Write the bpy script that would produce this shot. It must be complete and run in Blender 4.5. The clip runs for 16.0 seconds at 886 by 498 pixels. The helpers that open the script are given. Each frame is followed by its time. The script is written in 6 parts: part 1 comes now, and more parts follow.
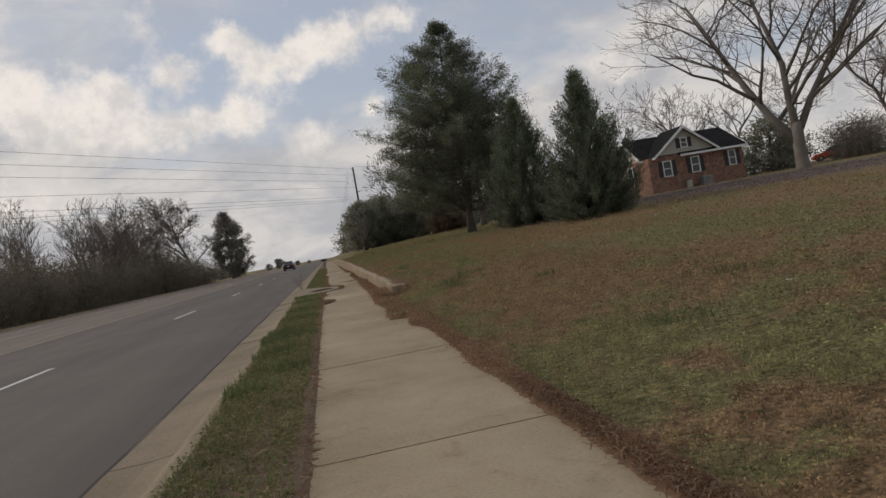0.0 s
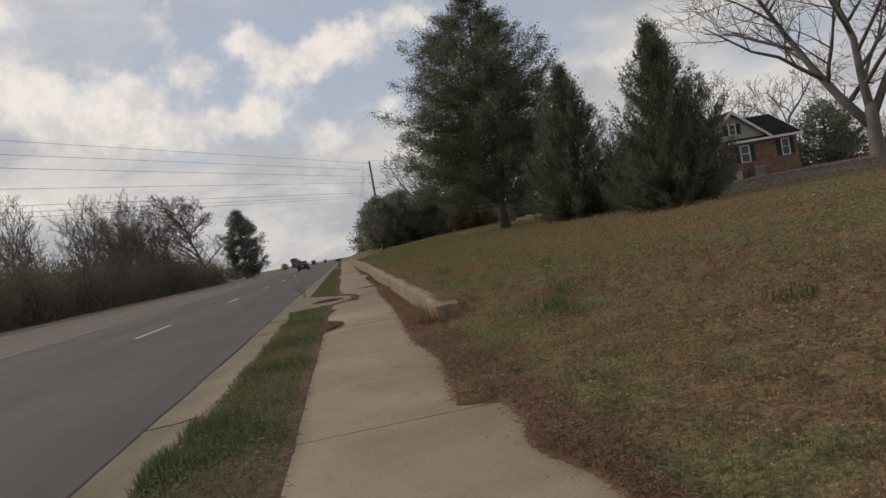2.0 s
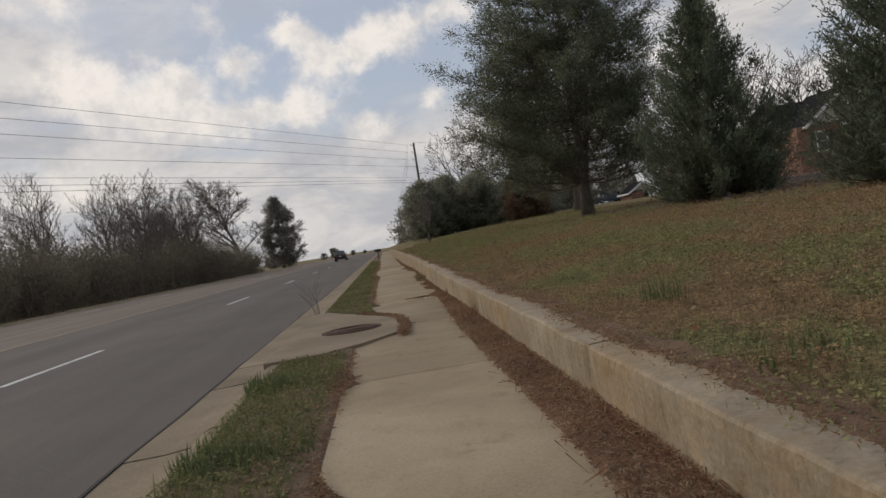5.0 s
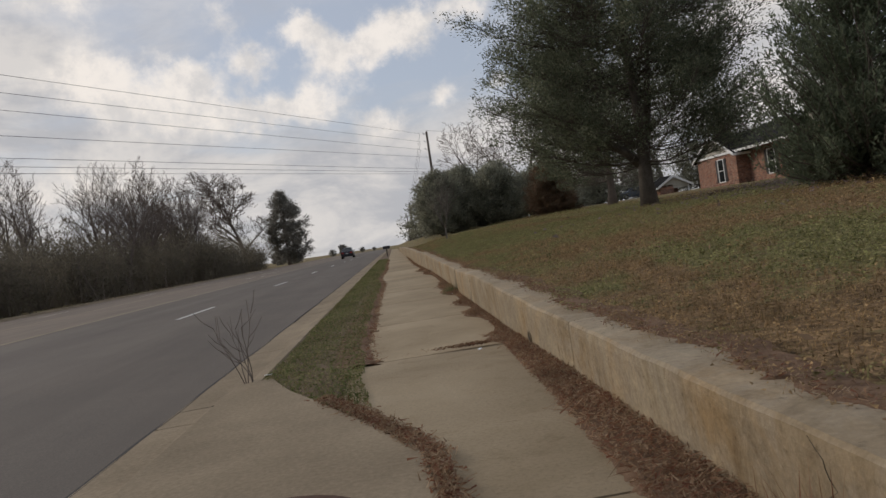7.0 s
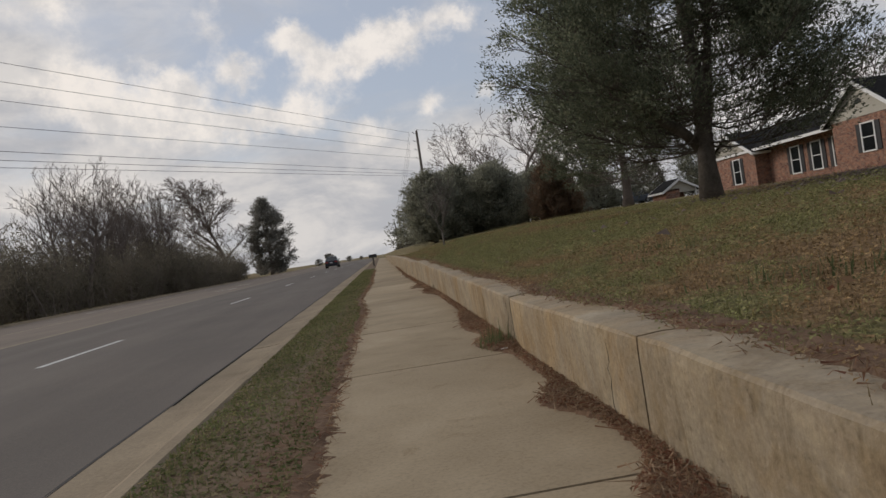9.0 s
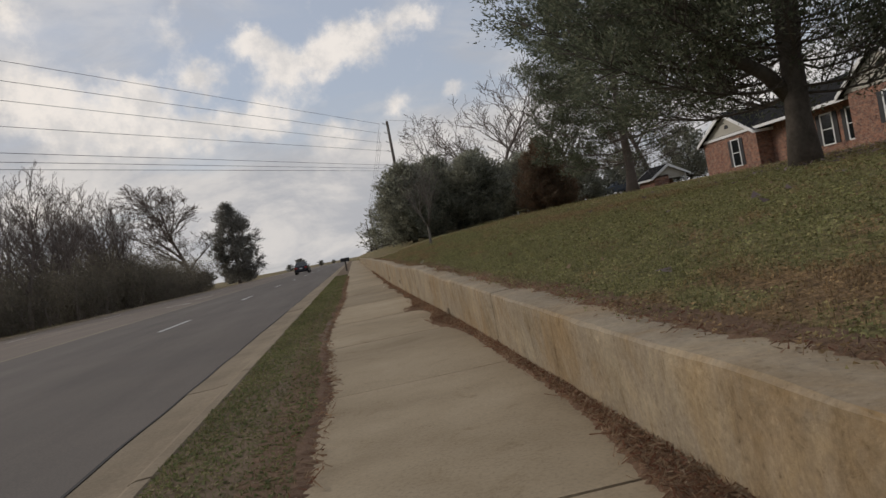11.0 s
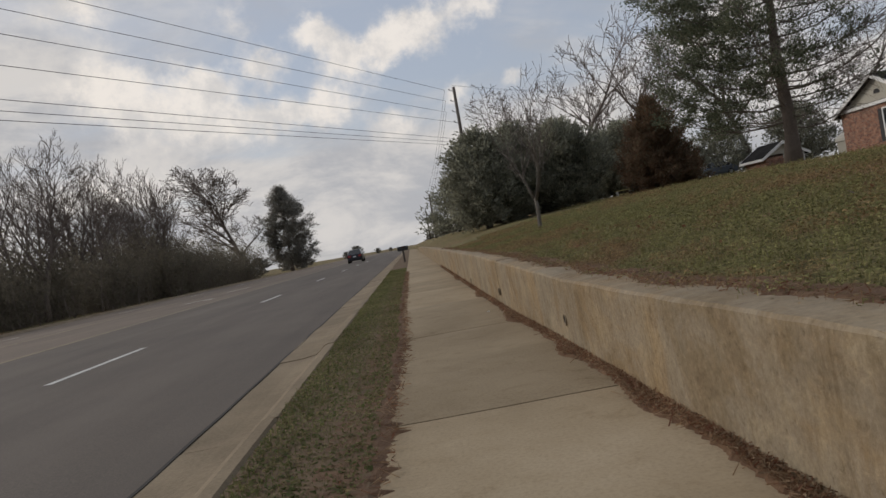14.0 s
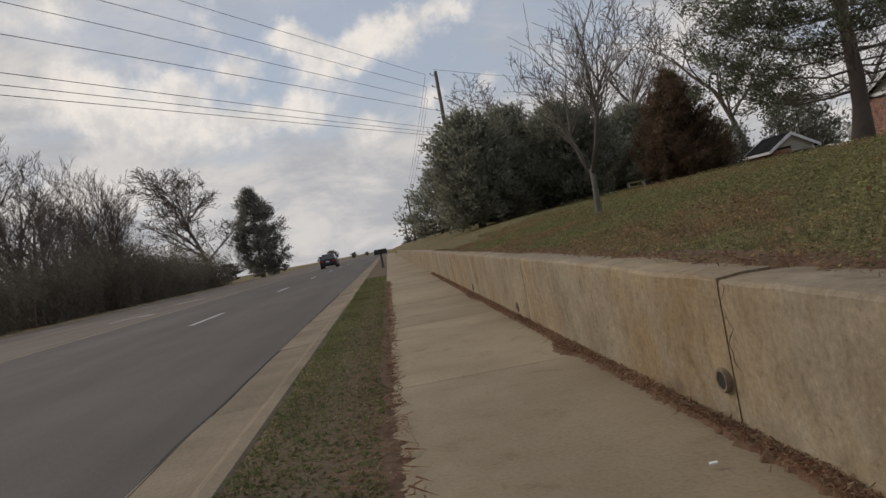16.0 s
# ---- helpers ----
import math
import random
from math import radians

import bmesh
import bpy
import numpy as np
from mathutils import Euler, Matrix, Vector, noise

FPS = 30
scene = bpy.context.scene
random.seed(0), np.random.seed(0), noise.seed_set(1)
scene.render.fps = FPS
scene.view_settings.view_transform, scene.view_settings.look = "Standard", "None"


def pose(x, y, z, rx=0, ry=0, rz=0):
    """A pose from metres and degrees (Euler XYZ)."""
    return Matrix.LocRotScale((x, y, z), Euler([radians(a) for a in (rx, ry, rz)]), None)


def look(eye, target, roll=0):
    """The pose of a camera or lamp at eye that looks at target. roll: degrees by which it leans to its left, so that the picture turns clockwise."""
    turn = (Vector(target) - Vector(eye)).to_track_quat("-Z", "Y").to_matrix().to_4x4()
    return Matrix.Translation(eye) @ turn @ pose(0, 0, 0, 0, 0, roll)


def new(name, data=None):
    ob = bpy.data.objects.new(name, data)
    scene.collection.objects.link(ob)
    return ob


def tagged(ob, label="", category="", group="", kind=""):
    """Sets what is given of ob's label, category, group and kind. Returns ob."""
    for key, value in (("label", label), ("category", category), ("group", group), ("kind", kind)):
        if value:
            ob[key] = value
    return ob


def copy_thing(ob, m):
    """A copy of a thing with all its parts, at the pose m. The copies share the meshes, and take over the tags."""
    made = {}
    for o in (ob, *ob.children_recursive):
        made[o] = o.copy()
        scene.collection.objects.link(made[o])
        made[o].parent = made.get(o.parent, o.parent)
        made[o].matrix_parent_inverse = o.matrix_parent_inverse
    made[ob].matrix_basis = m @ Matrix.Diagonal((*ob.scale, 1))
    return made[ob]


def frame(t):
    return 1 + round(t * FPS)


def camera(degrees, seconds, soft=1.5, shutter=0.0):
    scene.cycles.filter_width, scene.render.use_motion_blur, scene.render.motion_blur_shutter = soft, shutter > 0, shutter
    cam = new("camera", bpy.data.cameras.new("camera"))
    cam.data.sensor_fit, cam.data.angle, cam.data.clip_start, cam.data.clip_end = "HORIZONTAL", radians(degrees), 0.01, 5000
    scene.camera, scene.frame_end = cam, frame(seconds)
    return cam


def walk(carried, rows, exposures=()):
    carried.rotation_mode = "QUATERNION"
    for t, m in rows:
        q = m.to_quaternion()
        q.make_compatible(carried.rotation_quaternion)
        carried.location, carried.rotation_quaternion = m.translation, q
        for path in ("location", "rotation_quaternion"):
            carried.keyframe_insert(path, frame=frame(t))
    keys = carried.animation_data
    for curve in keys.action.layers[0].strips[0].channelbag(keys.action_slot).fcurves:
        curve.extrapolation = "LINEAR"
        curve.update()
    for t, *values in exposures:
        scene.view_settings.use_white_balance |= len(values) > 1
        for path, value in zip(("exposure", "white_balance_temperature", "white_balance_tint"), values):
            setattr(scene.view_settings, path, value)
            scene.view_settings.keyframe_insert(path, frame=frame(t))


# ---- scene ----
cam = camera(64.0, 16.0, soft=1.5)
PATH = [
    (0, (1.499, 0.715, 0.895), (1.821, 2.688, 0.863), -9.9),
    (0.5, (1.532, 2.035, 0.891), (1.807, 4.016, 0.869), -9.2),
    (1, (1.52, 3.381, 0.881), (1.735, 5.369, 0.855), -9.3),
    (1.5, (1.562, 4.684, 0.865), (1.791, 6.67, 0.833), -8.6),
    (2, (1.668, 5.829, 0.875), (1.945, 7.81, 0.849), -10.0),
    (2.5, (1.627, 7.222, 0.84), (1.819, 9.213, 0.809), -9.5),
    (3, (1.601, 8.402, 0.853), (1.864, 10.384, 0.815), -9.1),
    (3.5, (1.614, 9.705, 0.808), (1.817, 11.694, 0.777), -10.0),
    (4, (1.598, 10.885, 0.812), (1.872, 12.866, 0.784), -10.5),
    (4.5, (1.614, 12.058, 0.838), (1.875, 14.041, 0.819), -8.2),
    (4.7, (1.64, 12.519, 0.848), (1.801, 14.512, 0.819), -8.8),
    (6.8, (1.69, 18.259, 0.829), (1.915, 20.246, 0.806), -8.9),
    (7, (1.673, 18.921, 0.809), (1.81, 20.916, 0.778), -8.3),
    (7.5, (1.678, 20.228, 0.788), (1.89, 22.216, 0.753), -10.2),
    (8, (1.691, 21.556, 0.778), (1.915, 23.543, 0.751), -10.6),
    (8.5, (1.688, 22.807, 0.781), (1.976, 24.786, 0.762), -10.1),
    (9, (1.694, 24.255, 0.749), (1.869, 26.248, 0.738), -8.4),
    (9.5, (1.735, 25.608, 0.754), (1.949, 27.596, 0.731), -11.0),
    (10, (1.721, 26.796, 0.738), (1.961, 28.781, 0.712), -10.1),
    (10.2, (1.719, 27.228, 0.744), (1.964, 29.213, 0.721), -11.0),
    (12.3, (1.588, 33.14, 0.829), (1.834, 35.125, 0.802), -9.8),
    (12.5, (1.594, 33.72, 0.83), (1.805, 35.709, 0.813), -10.2),
    (13, (1.619, 35.089, 0.848), (1.88, 37.072, 0.828), -10.4),
    (13.5, (1.533, 36.432, 0.834), (1.715, 38.424, 0.822), -7.6),
    (14, (1.529, 37.67, 0.821), (1.618, 39.668, 0.794), -9.9),
    (14.5, (1.475, 39.052, 0.803), (1.653, 41.044, 0.775), -10.4),
    (15, (1.444, 40.288, 0.804), (1.634, 42.279, 0.78), -11.3),
    (15.5, (1.423, 41.673, 0.784), (1.643, 43.661, 0.764), -10.3),
    (16, (1.405, 42.968, 0.774), (1.561, 44.962, 0.746), -10.4),
]
walk(cam, [(t, look(eye, target, roll)) for t, eye, target, roll in PATH], [(0, 0.05, 6480, 12.5), (7, 0.10, 6420, 12.5), (10.2, 0.06, 6420, 12.5), (12.5, 0.04, 6420, 12.0), (16, 0.03, 6420, 12.0)])

# ---- light and sky ----
world = bpy.data.worlds.new("sky")
scene.world = world
world.use_nodes = True


def build_world():
    nt = world.node_tree
    N, L = nt.nodes, nt.links
    N.clear()
    out = N.new("ShaderNodeOutputWorld")
    bg = N.new("ShaderNodeBackground")
    sky = N.new("ShaderNodeTexSky")
    sky.sky_type, sky.sun_disc = "NISHITA", False
    sky.sun_elevation, sky.sun_rotation = radians(28), radians(-62)
    sky.air_density, sky.dust_density = 1.0, 1.5
    bg.inputs["Strength"].default_value = SKY
    geo = N.new("ShaderNodeTexCoord")
    sep = N.new("ShaderNodeSeparateXYZ")
    L.new(geo.outputs["Generated"], sep.inputs[0])

    def m(op, a, b=None, c=None):
        n = N.new("ShaderNodeMath")
        n.operation = op
        for i, v in enumerate((a, b, c)):
            if v is None:
                continue
            if isinstance(v, (int, float)):
                n.inputs[i].default_value = v
            else:
                L.new(v, n.inputs[i])
        return n.outputs[0]

    def ramp(v, a, b, lo=0.0, hi=1.0):
        n = N.new("ShaderNodeMapRange")
        n.interpolation_type = "SMOOTHSTEP"
        for i, x in zip((1, 2, 3, 4), (a, b, lo, hi)):
            n.inputs[i].default_value = x
        L.new(v, n.inputs[0])
        return n.outputs[0]

    def fbm(src, scale, detail, rough, off, dist=0.0):
        mp = N.new("ShaderNodeMapping")
        mp.inputs["Location"].default_value = off
        L.new(src, mp.inputs[0])
        n = N.new("ShaderNodeTexNoise")
        n.inputs["Scale"].default_value, n.inputs["Detail"].default_value = scale, detail
        n.inputs["Roughness"].default_value, n.inputs["Distortion"].default_value = rough, dist
        L.new(mp.outputs[0], n.inputs["Vector"])
        return n.outputs["Fac"]

    def mix(f, a, b):
        n = N.new("ShaderNodeMix")
        n.data_type = "RGBA"
        for s, v in ((n.inputs[0], f), (n.inputs[6], a), (n.inputs[7], b)):
            if isinstance(v, (tuple, float)):
                s.default_value = v
            else:
                L.new(v, s)
        return n.outputs[2]

    # the high layer: directions laid on a flat deck overhead
    zz = m("ADD", m("MAXIMUM", sep.outputs[2], 0.0), 0.12)
    deck = N.new("ShaderNodeCombineXYZ")
    L.new(m("DIVIDE", sep.outputs[0], zz), deck.inputs[0])
    L.new(m("DIVIDE", sep.outputs[1], zz), deck.inputs[1])
    ball = geo.outputs["Generated"]

    # the cumulus: heaps at a bearing and height (degrees), with frayed edges
    az = m("MULTIPLY", m("ARCTAN2", sep.outputs[0], sep.outputs[1]), 57.2958)
    el = m("MULTIPLY", m("ARCSINE", sep.outputs[2]), 57.2958)
    az = m("ADD", az, m("MULTIPLY_ADD", fbm(ball, 14.0, 6, 0.6, (1, 2, 3)), 3.6, -1.8))
    el = m("ADD", el, m("MULTIPLY_ADD", fbm(ball, 16.0, 6, 0.6, (7, 5, 1)), 4.4, -2.2))
    heap = None
    for a0, e0, w, h, k in HEAPS:
        dx, dy = m("MULTIPLY", m("ADD", az, -a0), 1.0 / w), m("MULTIPLY", m("ADD", el, -e0), 1.0 / h)
        d2 = m("ADD", m("MULTIPLY", dx, dx), m("MULTIPLY", dy, dy))
        g = m("MULTIPLY", m("EXPONENT", m("MULTIPLY", d2, -0.9)), k)
        heap = g if heap is None else m("ADD", heap, g)
    frayed = m("ADD", heap, m("MULTIPLY_ADD", fbm(ball, 26.0, 8, 0.66, (3, 9, 4)), 1.5, -0.75))
    cumulus = m("MULTIPLY", ramp(frayed, 0.10, 1.05), 0.90)

    big = fbm(deck.outputs[0], 0.8, 7, 0.55, (3.1, 1.7, 0.0), 0.3)
    low = ramp(sep.outputs[2], 0.04, 0.34, 0.20, 0.0)
    veil = ramp(m("ADD", big, low), 0.42, 0.68)
    flat = N.new("ShaderNodeMapping")
    flat.inputs["Scale"].default_value = (1.0, 1.0, 2.4)
    L.new(ball, flat.inputs[0])
    streak = ramp(fbm(flat.outputs[0], 5.5, 9, 0.62, (7.7, 2.2, 4.0), 0.3), 0.38, 0.62)
    billow = ramp(fbm(ball, 17.0, 8, 0.66, (2, 2, 8)), 0.34, 0.60)

    high = mix(streak, CLOUD_DARK, CLOUD_MID)
    haze = mix(0.72, sky.outputs[0], SKY_VEIL)
    under = mix(veil, haze, high)
    white = mix(billow, CLOUD_MID, CLOUD_LIGHT)
    L.new(mix(cumulus, under, white), bg.inputs["Color"])
    L.new(bg.outputs[0], out.inputs["Surface"])


HEAPS = [(-4.8, 17.2, 1.9, 1.3, 1.2), (-2.8, 14.8, 2.0, 1.6, 1.1), (0.8, 15.9, 2.6, 1.5, 1.1), (4.2, 16.9, 2.6, 1.2, 1.0), (0.4, 9.4, 2.2, 1.4, 1.1), (-21.0, 15.0, 3.4, 1.8, 1.1), (-16.6, 12.8, 4.0, 2.0, 1.0), (-10.8, 11.8, 4.2, 1.6, 1.0), (-5.2, 11.6, 3.0, 1.2, 0.9), (-9.2, 15.4, 1.8, 1.0, 0.9), (-13.6, 14.6, 1.8, 1.0, 0.8), (-22.0, 19.8, 2.2, 1.4, 1.0), (-10.4, 18.6, 1.2, 2.4, 0.5), (5.6, 11.4, 1.3, 1.0, 1.0), (24.7, 10.8, 2.6, 1.3, 0.8), (-22.0, 7.2, 5.0, 1.8, 0.7), (10.4, 11.4, 1.0, 0.7, 0.7), (8.5, 17.6, 2.0, 1.0, 0.7)]
SKY = 0.12
CLOUD_LIGHT = (7.2, 6.7, 6.0, 1)
CLOUD_MID = (5.3, 5.1, 4.8, 1)
CLOUD_DARK = (3.6, 3.65, 3.75, 1)
SKY_VEIL = (3.35, 3.62, 4.02, 1)
build_world()

sun = new("sun", bpy.data.lights.new("sun", "SUN"))
sun.data.energy, sun.data.angle, sun.data.color = 1.3, radians(18), (1.0, 0.91, 0.78)
sun.matrix_world = look((-60, 30, 36), (0, 0, 0))
scene.view_settings.exposure = 0.0

# ---- materials ----


def material(name, rough=0.9, metallic=0.0, spec=0.3):
    mt = bpy.data.materials.new(name)
    mt.use_nodes = True
    b = mt.node_tree.nodes["Principled BSDF"]
    b.inputs["Roughness"].default_value = rough
    b.inputs["Metallic"].default_value = metallic
    b.inputs["Specular IOR Level"].default_value = spec
    return mt, mt.node_tree.nodes, mt.node_tree.links, b


def noise_node(N, L, coord, scale, detail=4.0, rough=0.55, dist=0.0):
    n = N.new("ShaderNodeTexNoise")
    n.inputs["Scale"].default_value, n.inputs["Detail"].default_value = scale, detail
    n.inputs["Roughness"].default_value, n.inputs["Distortion"].default_value = rough, dist
    L.new(coord, n.inputs["Vector"])
    return n.outputs["Fac"]


def ramp_node(N, L, value, stops):
    r = N.new("ShaderNodeValToRGB")
    el = r.color_ramp.elements
    while len(el) < len(stops):
        el.new(0.5)
    for e, (p, c) in zip(el, stops):
        e.position, e.color = p, (*c, 1)
    L.new(value, r.inputs[0])
    return r.outputs[0]


def mix_node(N, L, f, a, b, kind="MIX"):
    n = N.new("ShaderNodeMix")
    n.data_type, n.blend_type = "RGBA", kind
    for s, v in ((n.inputs[0], f), (n.inputs[6], a), (n.inputs[7], b)):
        if isinstance(v, tuple):
            s.default_value = (*v, 1) if len(v) == 3 else v
        elif isinstance(v, (int, float)):
            s.default_value = v
        else:
            L.new(v, s)
    return n.outputs[2]


def bump_node(N, L, b, height, strength=0.4, distance=0.01):
    n = N.new("ShaderNodeBump")
    n.inputs["Strength"].default_value, n.inputs["Distance"].default_value = strength, distance
    L.new(height, n.inputs["Height"])
    L.new(n.outputs[0], b.inputs["Normal"])


def world_coord(N):
    return N.new("ShaderNodeNewGeometry").outputs["Position"]


def grainy(name, a, b, big=0.6, small=30.0, rough=0.9, bump=0.3, dist=0.006, spec=0.3, speck=None, island=0.0, pick=0.0, metallic=0.0):
    """A two-scale mottled surface between colours a and b."""
    mt, N, L, bs = material(name, rough, metallic, spec)
    co = world_coord(N)
    n1, n2 = noise_node(N, L, co, big, 5, 0.6), noise_node(N, L, co, small, 6, 0.65)
    add = N.new("ShaderNodeMath")
    add.operation = "MULTIPLY_ADD"
    add.inputs[1].default_value = 0.55
    L.new(n1, add.inputs[0])
    mul = N.new("ShaderNodeMath")
    mul.operation = "MULTIPLY"
    mul.inputs[1].default_value = 0.45
    L.new(n2, mul.inputs[0])
    L.new(mul.outputs[0], add.inputs[2])
    col = ramp_node(N, L, add.outputs[0], [(0.33, a), (0.67, b)])
    if speck:
        sp = noise_node(N, L, co, small * 4, 2, 0.5)
        f = ramp_node(N, L, sp, [(0.62, (0, 0, 0)), (0.70, (1, 1, 1))])
        col = mix_node(N, L, f, col, speck)
    if island or pick:
        src = N.new("ShaderNodeNewGeometry").outputs["Random Per Island"] if island else N.new("ShaderNodeObjectInfo").outputs["Random"]
        k = island or pick
        v = N.new("ShaderNodeMapRange")
        v.inputs[3].default_value, v.inputs[4].default_value = 1 - k, 1 + k
        L.new(src, v.inputs[0])
        hsv = N.new("ShaderNodeHueSaturation")
        L.new(v.outputs[0], hsv.inputs["Value"])
        L.new(col, hsv.inputs["Color"])
        col = hsv.outputs[0]
    L.new(col, bs.inputs["Base Color"])
    if bump:
        bump_node(N, L, bs, add.outputs[0], bump, dist)
    return mt


def plain(name, c, rough=0.6, metallic=0.0, spec=0.4):
    lo = tuple(x * 0.82 for x in c)
    return grainy(name, lo, c, 1.5, 25.0, rough, 0.05, 0.002, spec, metallic=metallic)


def leafy(name, cols, rough=0.75, glow=0.45):
    """Foliage: every blade or spray takes its own shade, and lets some light through."""
    mt, N, L, bs = material(name, rough, 0.0, 0.2)
    rnd = N.new("ShaderNodeNewGeometry").outputs["Random Per Island"]
    k = len(cols) - 1
    col = ramp_node(N, L, rnd, [(i / k, c) for i, c in enumerate(cols)])
    n = noise_node(N, L, world_coord(N), 0.9, 3)
    f = ramp_node(N, L, n, [(0.35, (0.75, 0.75, 0.75)), (0.65, (1.15, 1.15, 1.15))])
    c = mix_node(N, L, 1.0, col, f, "MULTIPLY")
    L.new(c, bs.inputs["Base Color"])
    see_through(N, L, bs, c, glow)
    return mt


def see_through(N, L, bs, colour, share):
    tr = N.new("ShaderNodeBsdfTranslucent")
    L.new(colour, tr.inputs["Color"])
    mx = N.new("ShaderNodeMixShader")
    mx.inputs[0].default_value = share
    L.new(bs.outputs[0], mx.inputs[1])
    L.new(tr.outputs[0], mx.inputs[2])
    out = [n for n in N if n.type == "OUTPUT_MATERIAL"][0]
    L.new(mx.outputs[0], out.inputs["Surface"])


M = {}


def asphalt_material():
    """Worn asphalt; the turn lane and far lanes were paved paler."""
    mt, N, L, bs = material("asphalt", 0.86, 0.0, 0.3)
    co = world_coord(N)
    sep = N.new("ShaderNodeSeparateXYZ")
    L.new(co, sep.inputs[0])
    mp = N.new("ShaderNodeMapping")
    mp.inputs["Scale"].default_value = (1.0, 0.06, 1.0)
    L.new(co, mp.inputs[0])
    lanes = noise_node(N, L, mp.outputs[0], 0.9, 4, 0.6)
    fine = noise_node(N, L, co, 70, 5, 0.7)
    blot = noise_node(N, L, co, 0.5, 5, 0.6)
    base = ramp_node(N, L, lanes, [(0.3, (0.093, 0.079, 0.068)), (0.7, (0.137, 0.118, 0.101))])
    grit = ramp_node(N, L, fine, [(0.3, (0.7, 0.7, 0.7)), (0.5, (1, 1, 1)), (0.75, (1.45, 1.42, 1.38))])
    c = mix_node(N, L, 0.8, base, grit, "MULTIPLY")
    c = mix_node(N, L, 0.7, c, ramp_node(N, L, blot, [(0.3, (0.85, 0.85, 0.85)), (0.7, (1.12, 1.1, 1.08))]), "MULTIPLY")
    side = N.new("ShaderNodeMapRange")
    side.inputs[1].default_value, side.inputs[2].default_value = -6.3, -6.7
    L.new(sep.outputs[0], side.inputs[0])
    pale = mix_node(N, L, 1.0, c, (1.45, 1.36, 1.26), "MULTIPLY")
    L.new(mix_node(N, L, side.outputs[0], c, pale), bs.inputs["Base Color"])
    bump_node(N, L, bs, fine, 0.5, 0.004)
    return mt


M["asphalt"] = asphalt_material()


def slab_material():
    """Sidewalk concrete: broom grain, pale worn patches, dark damp stains and pits."""
    mt, N, L, bs = material("concrete", 0.92, 0.0, 0.2)
    co = world_coord(N)
    big, mid, fine = noise_node(N, L, co, 0.7, 4, 0.6, 0.4), noise_node(N, L, co, 4.5, 6, 0.7, 0.6), noise_node(N, L, co, 60, 5, 0.7)
    c = ramp_node(N, L, big, [(0.3, (0.255, 0.200, 0.130)), (0.55, (0.340, 0.273, 0.184)), (0.75, (0.395, 0.323, 0.226))])
    st = ramp_node(N, L, mid, [(0.28, (0.70, 0.66, 0.60)), (0.42, (0.95, 0.94, 0.92)), (0.62, (1.0, 1.0, 1.0)), (0.78, (1.14, 1.13, 1.11))])
    c = mix_node(N, L, 0.9, c, st, "MULTIPLY")
    c = mix_node(N, L, 0.8, c, ramp_node(N, L, fine, [(0.28, (0.72, 0.71, 0.70)), (0.5, (1, 1, 1)), (0.75, (1.14, 1.14, 1.13))]), "MULTIPLY")
    pick = N.new("ShaderNodeObjectInfo").outputs["Random"]
    v = N.new("ShaderNodeMapRange")
    v.inputs[3].default_value, v.inputs[4].default_value = 0.9, 1.08
    L.new(pick, v.inputs[0])
    hsv = N.new("ShaderNodeHueSaturation")
    L.new(v.outputs[0], hsv.inputs["Value"])
    L.new(c, hsv.inputs["Color"])
    L.new(hsv.outputs[0], bs.inputs["Base Color"])
    bump_node(N, L, bs, fine, 0.4, 0.004)
    return mt


M["concrete"] = slab_material()
M["gutter"] = grainy("gutter_concrete", (0.155, 0.120, 0.080), (0.318, 0.255, 0.175), 1.2, 45, 0.92, 0.35, 0.004, 0.2, speck=(0.18, 0.15, 0.11), pick=0.07)
M["paint"] = grainy("road_paint", (0.42, 0.42, 0.40), (0.70, 0.70, 0.67), 3, 50, 0.8, 0.2, 0.002)
M["yellow"] = grainy("yellow_road_paint", (0.19, 0.16, 0.11), (0.36, 0.31, 0.20), 2, 50, 0.85, 0.2, 0.002)
M["tar"] = plain("tar_joint", (0.028, 0.025, 0.022), 0.9)
M["dirt"] = grainy("dirt", (0.084, 0.058, 0.036), (0.180, 0.126, 0.079), 1.0, 30, 0.97, 0.8, 0.02)
M["bark"] = grainy("bark", (0.05, 0.042, 0.034), (0.14, 0.12, 0.10), 2.0, 14, 0.95, 0.9, 0.03)
M["pale_bark"] = grainy("pale_bark", (0.10, 0.088, 0.074), (0.21, 0.188, 0.162), 1.5, 14, 0.95, 0.6, 0.02)
M["twig"] = grainy("twig_bark", (0.101, 0.081, 0.068), (0.203, 0.169, 0.149), 2.0, 20, 0.95, 0.0)
M["cedar"] = leafy("cedar_foliage", [(0.088, 0.105, 0.070), (0.130, 0.148, 0.098), (0.180, 0.195, 0.128), (0.235, 0.240, 0.165)], glow=0.6)
M["spruce"] = leafy("cypress_foliage", [(0.105, 0.130, 0.086), (0.132, 0.158, 0.104), (0.158, 0.184, 0.120), (0.182, 0.204, 0.134)], glow=0.6)
M["oak"] = leafy("evergreen_leaves", [(0.174, 0.177, 0.141), (0.226, 0.230, 0.177), (0.286, 0.286, 0.213), (0.338, 0.329, 0.247)], glow=0.6)
M["rust"] = leafy("rusty_cedar_foliage", [(0.125, 0.086, 0.060), (0.172, 0.112, 0.074), (0.215, 0.134, 0.084), (0.142, 0.138, 0.092)])
M["thicket"] = leafy("thicket_leaves", [(0.150, 0.136, 0.104), (0.168, 0.150, 0.114), (0.184, 0.163, 0.122), (0.198, 0.174, 0.132)], glow=0.6)
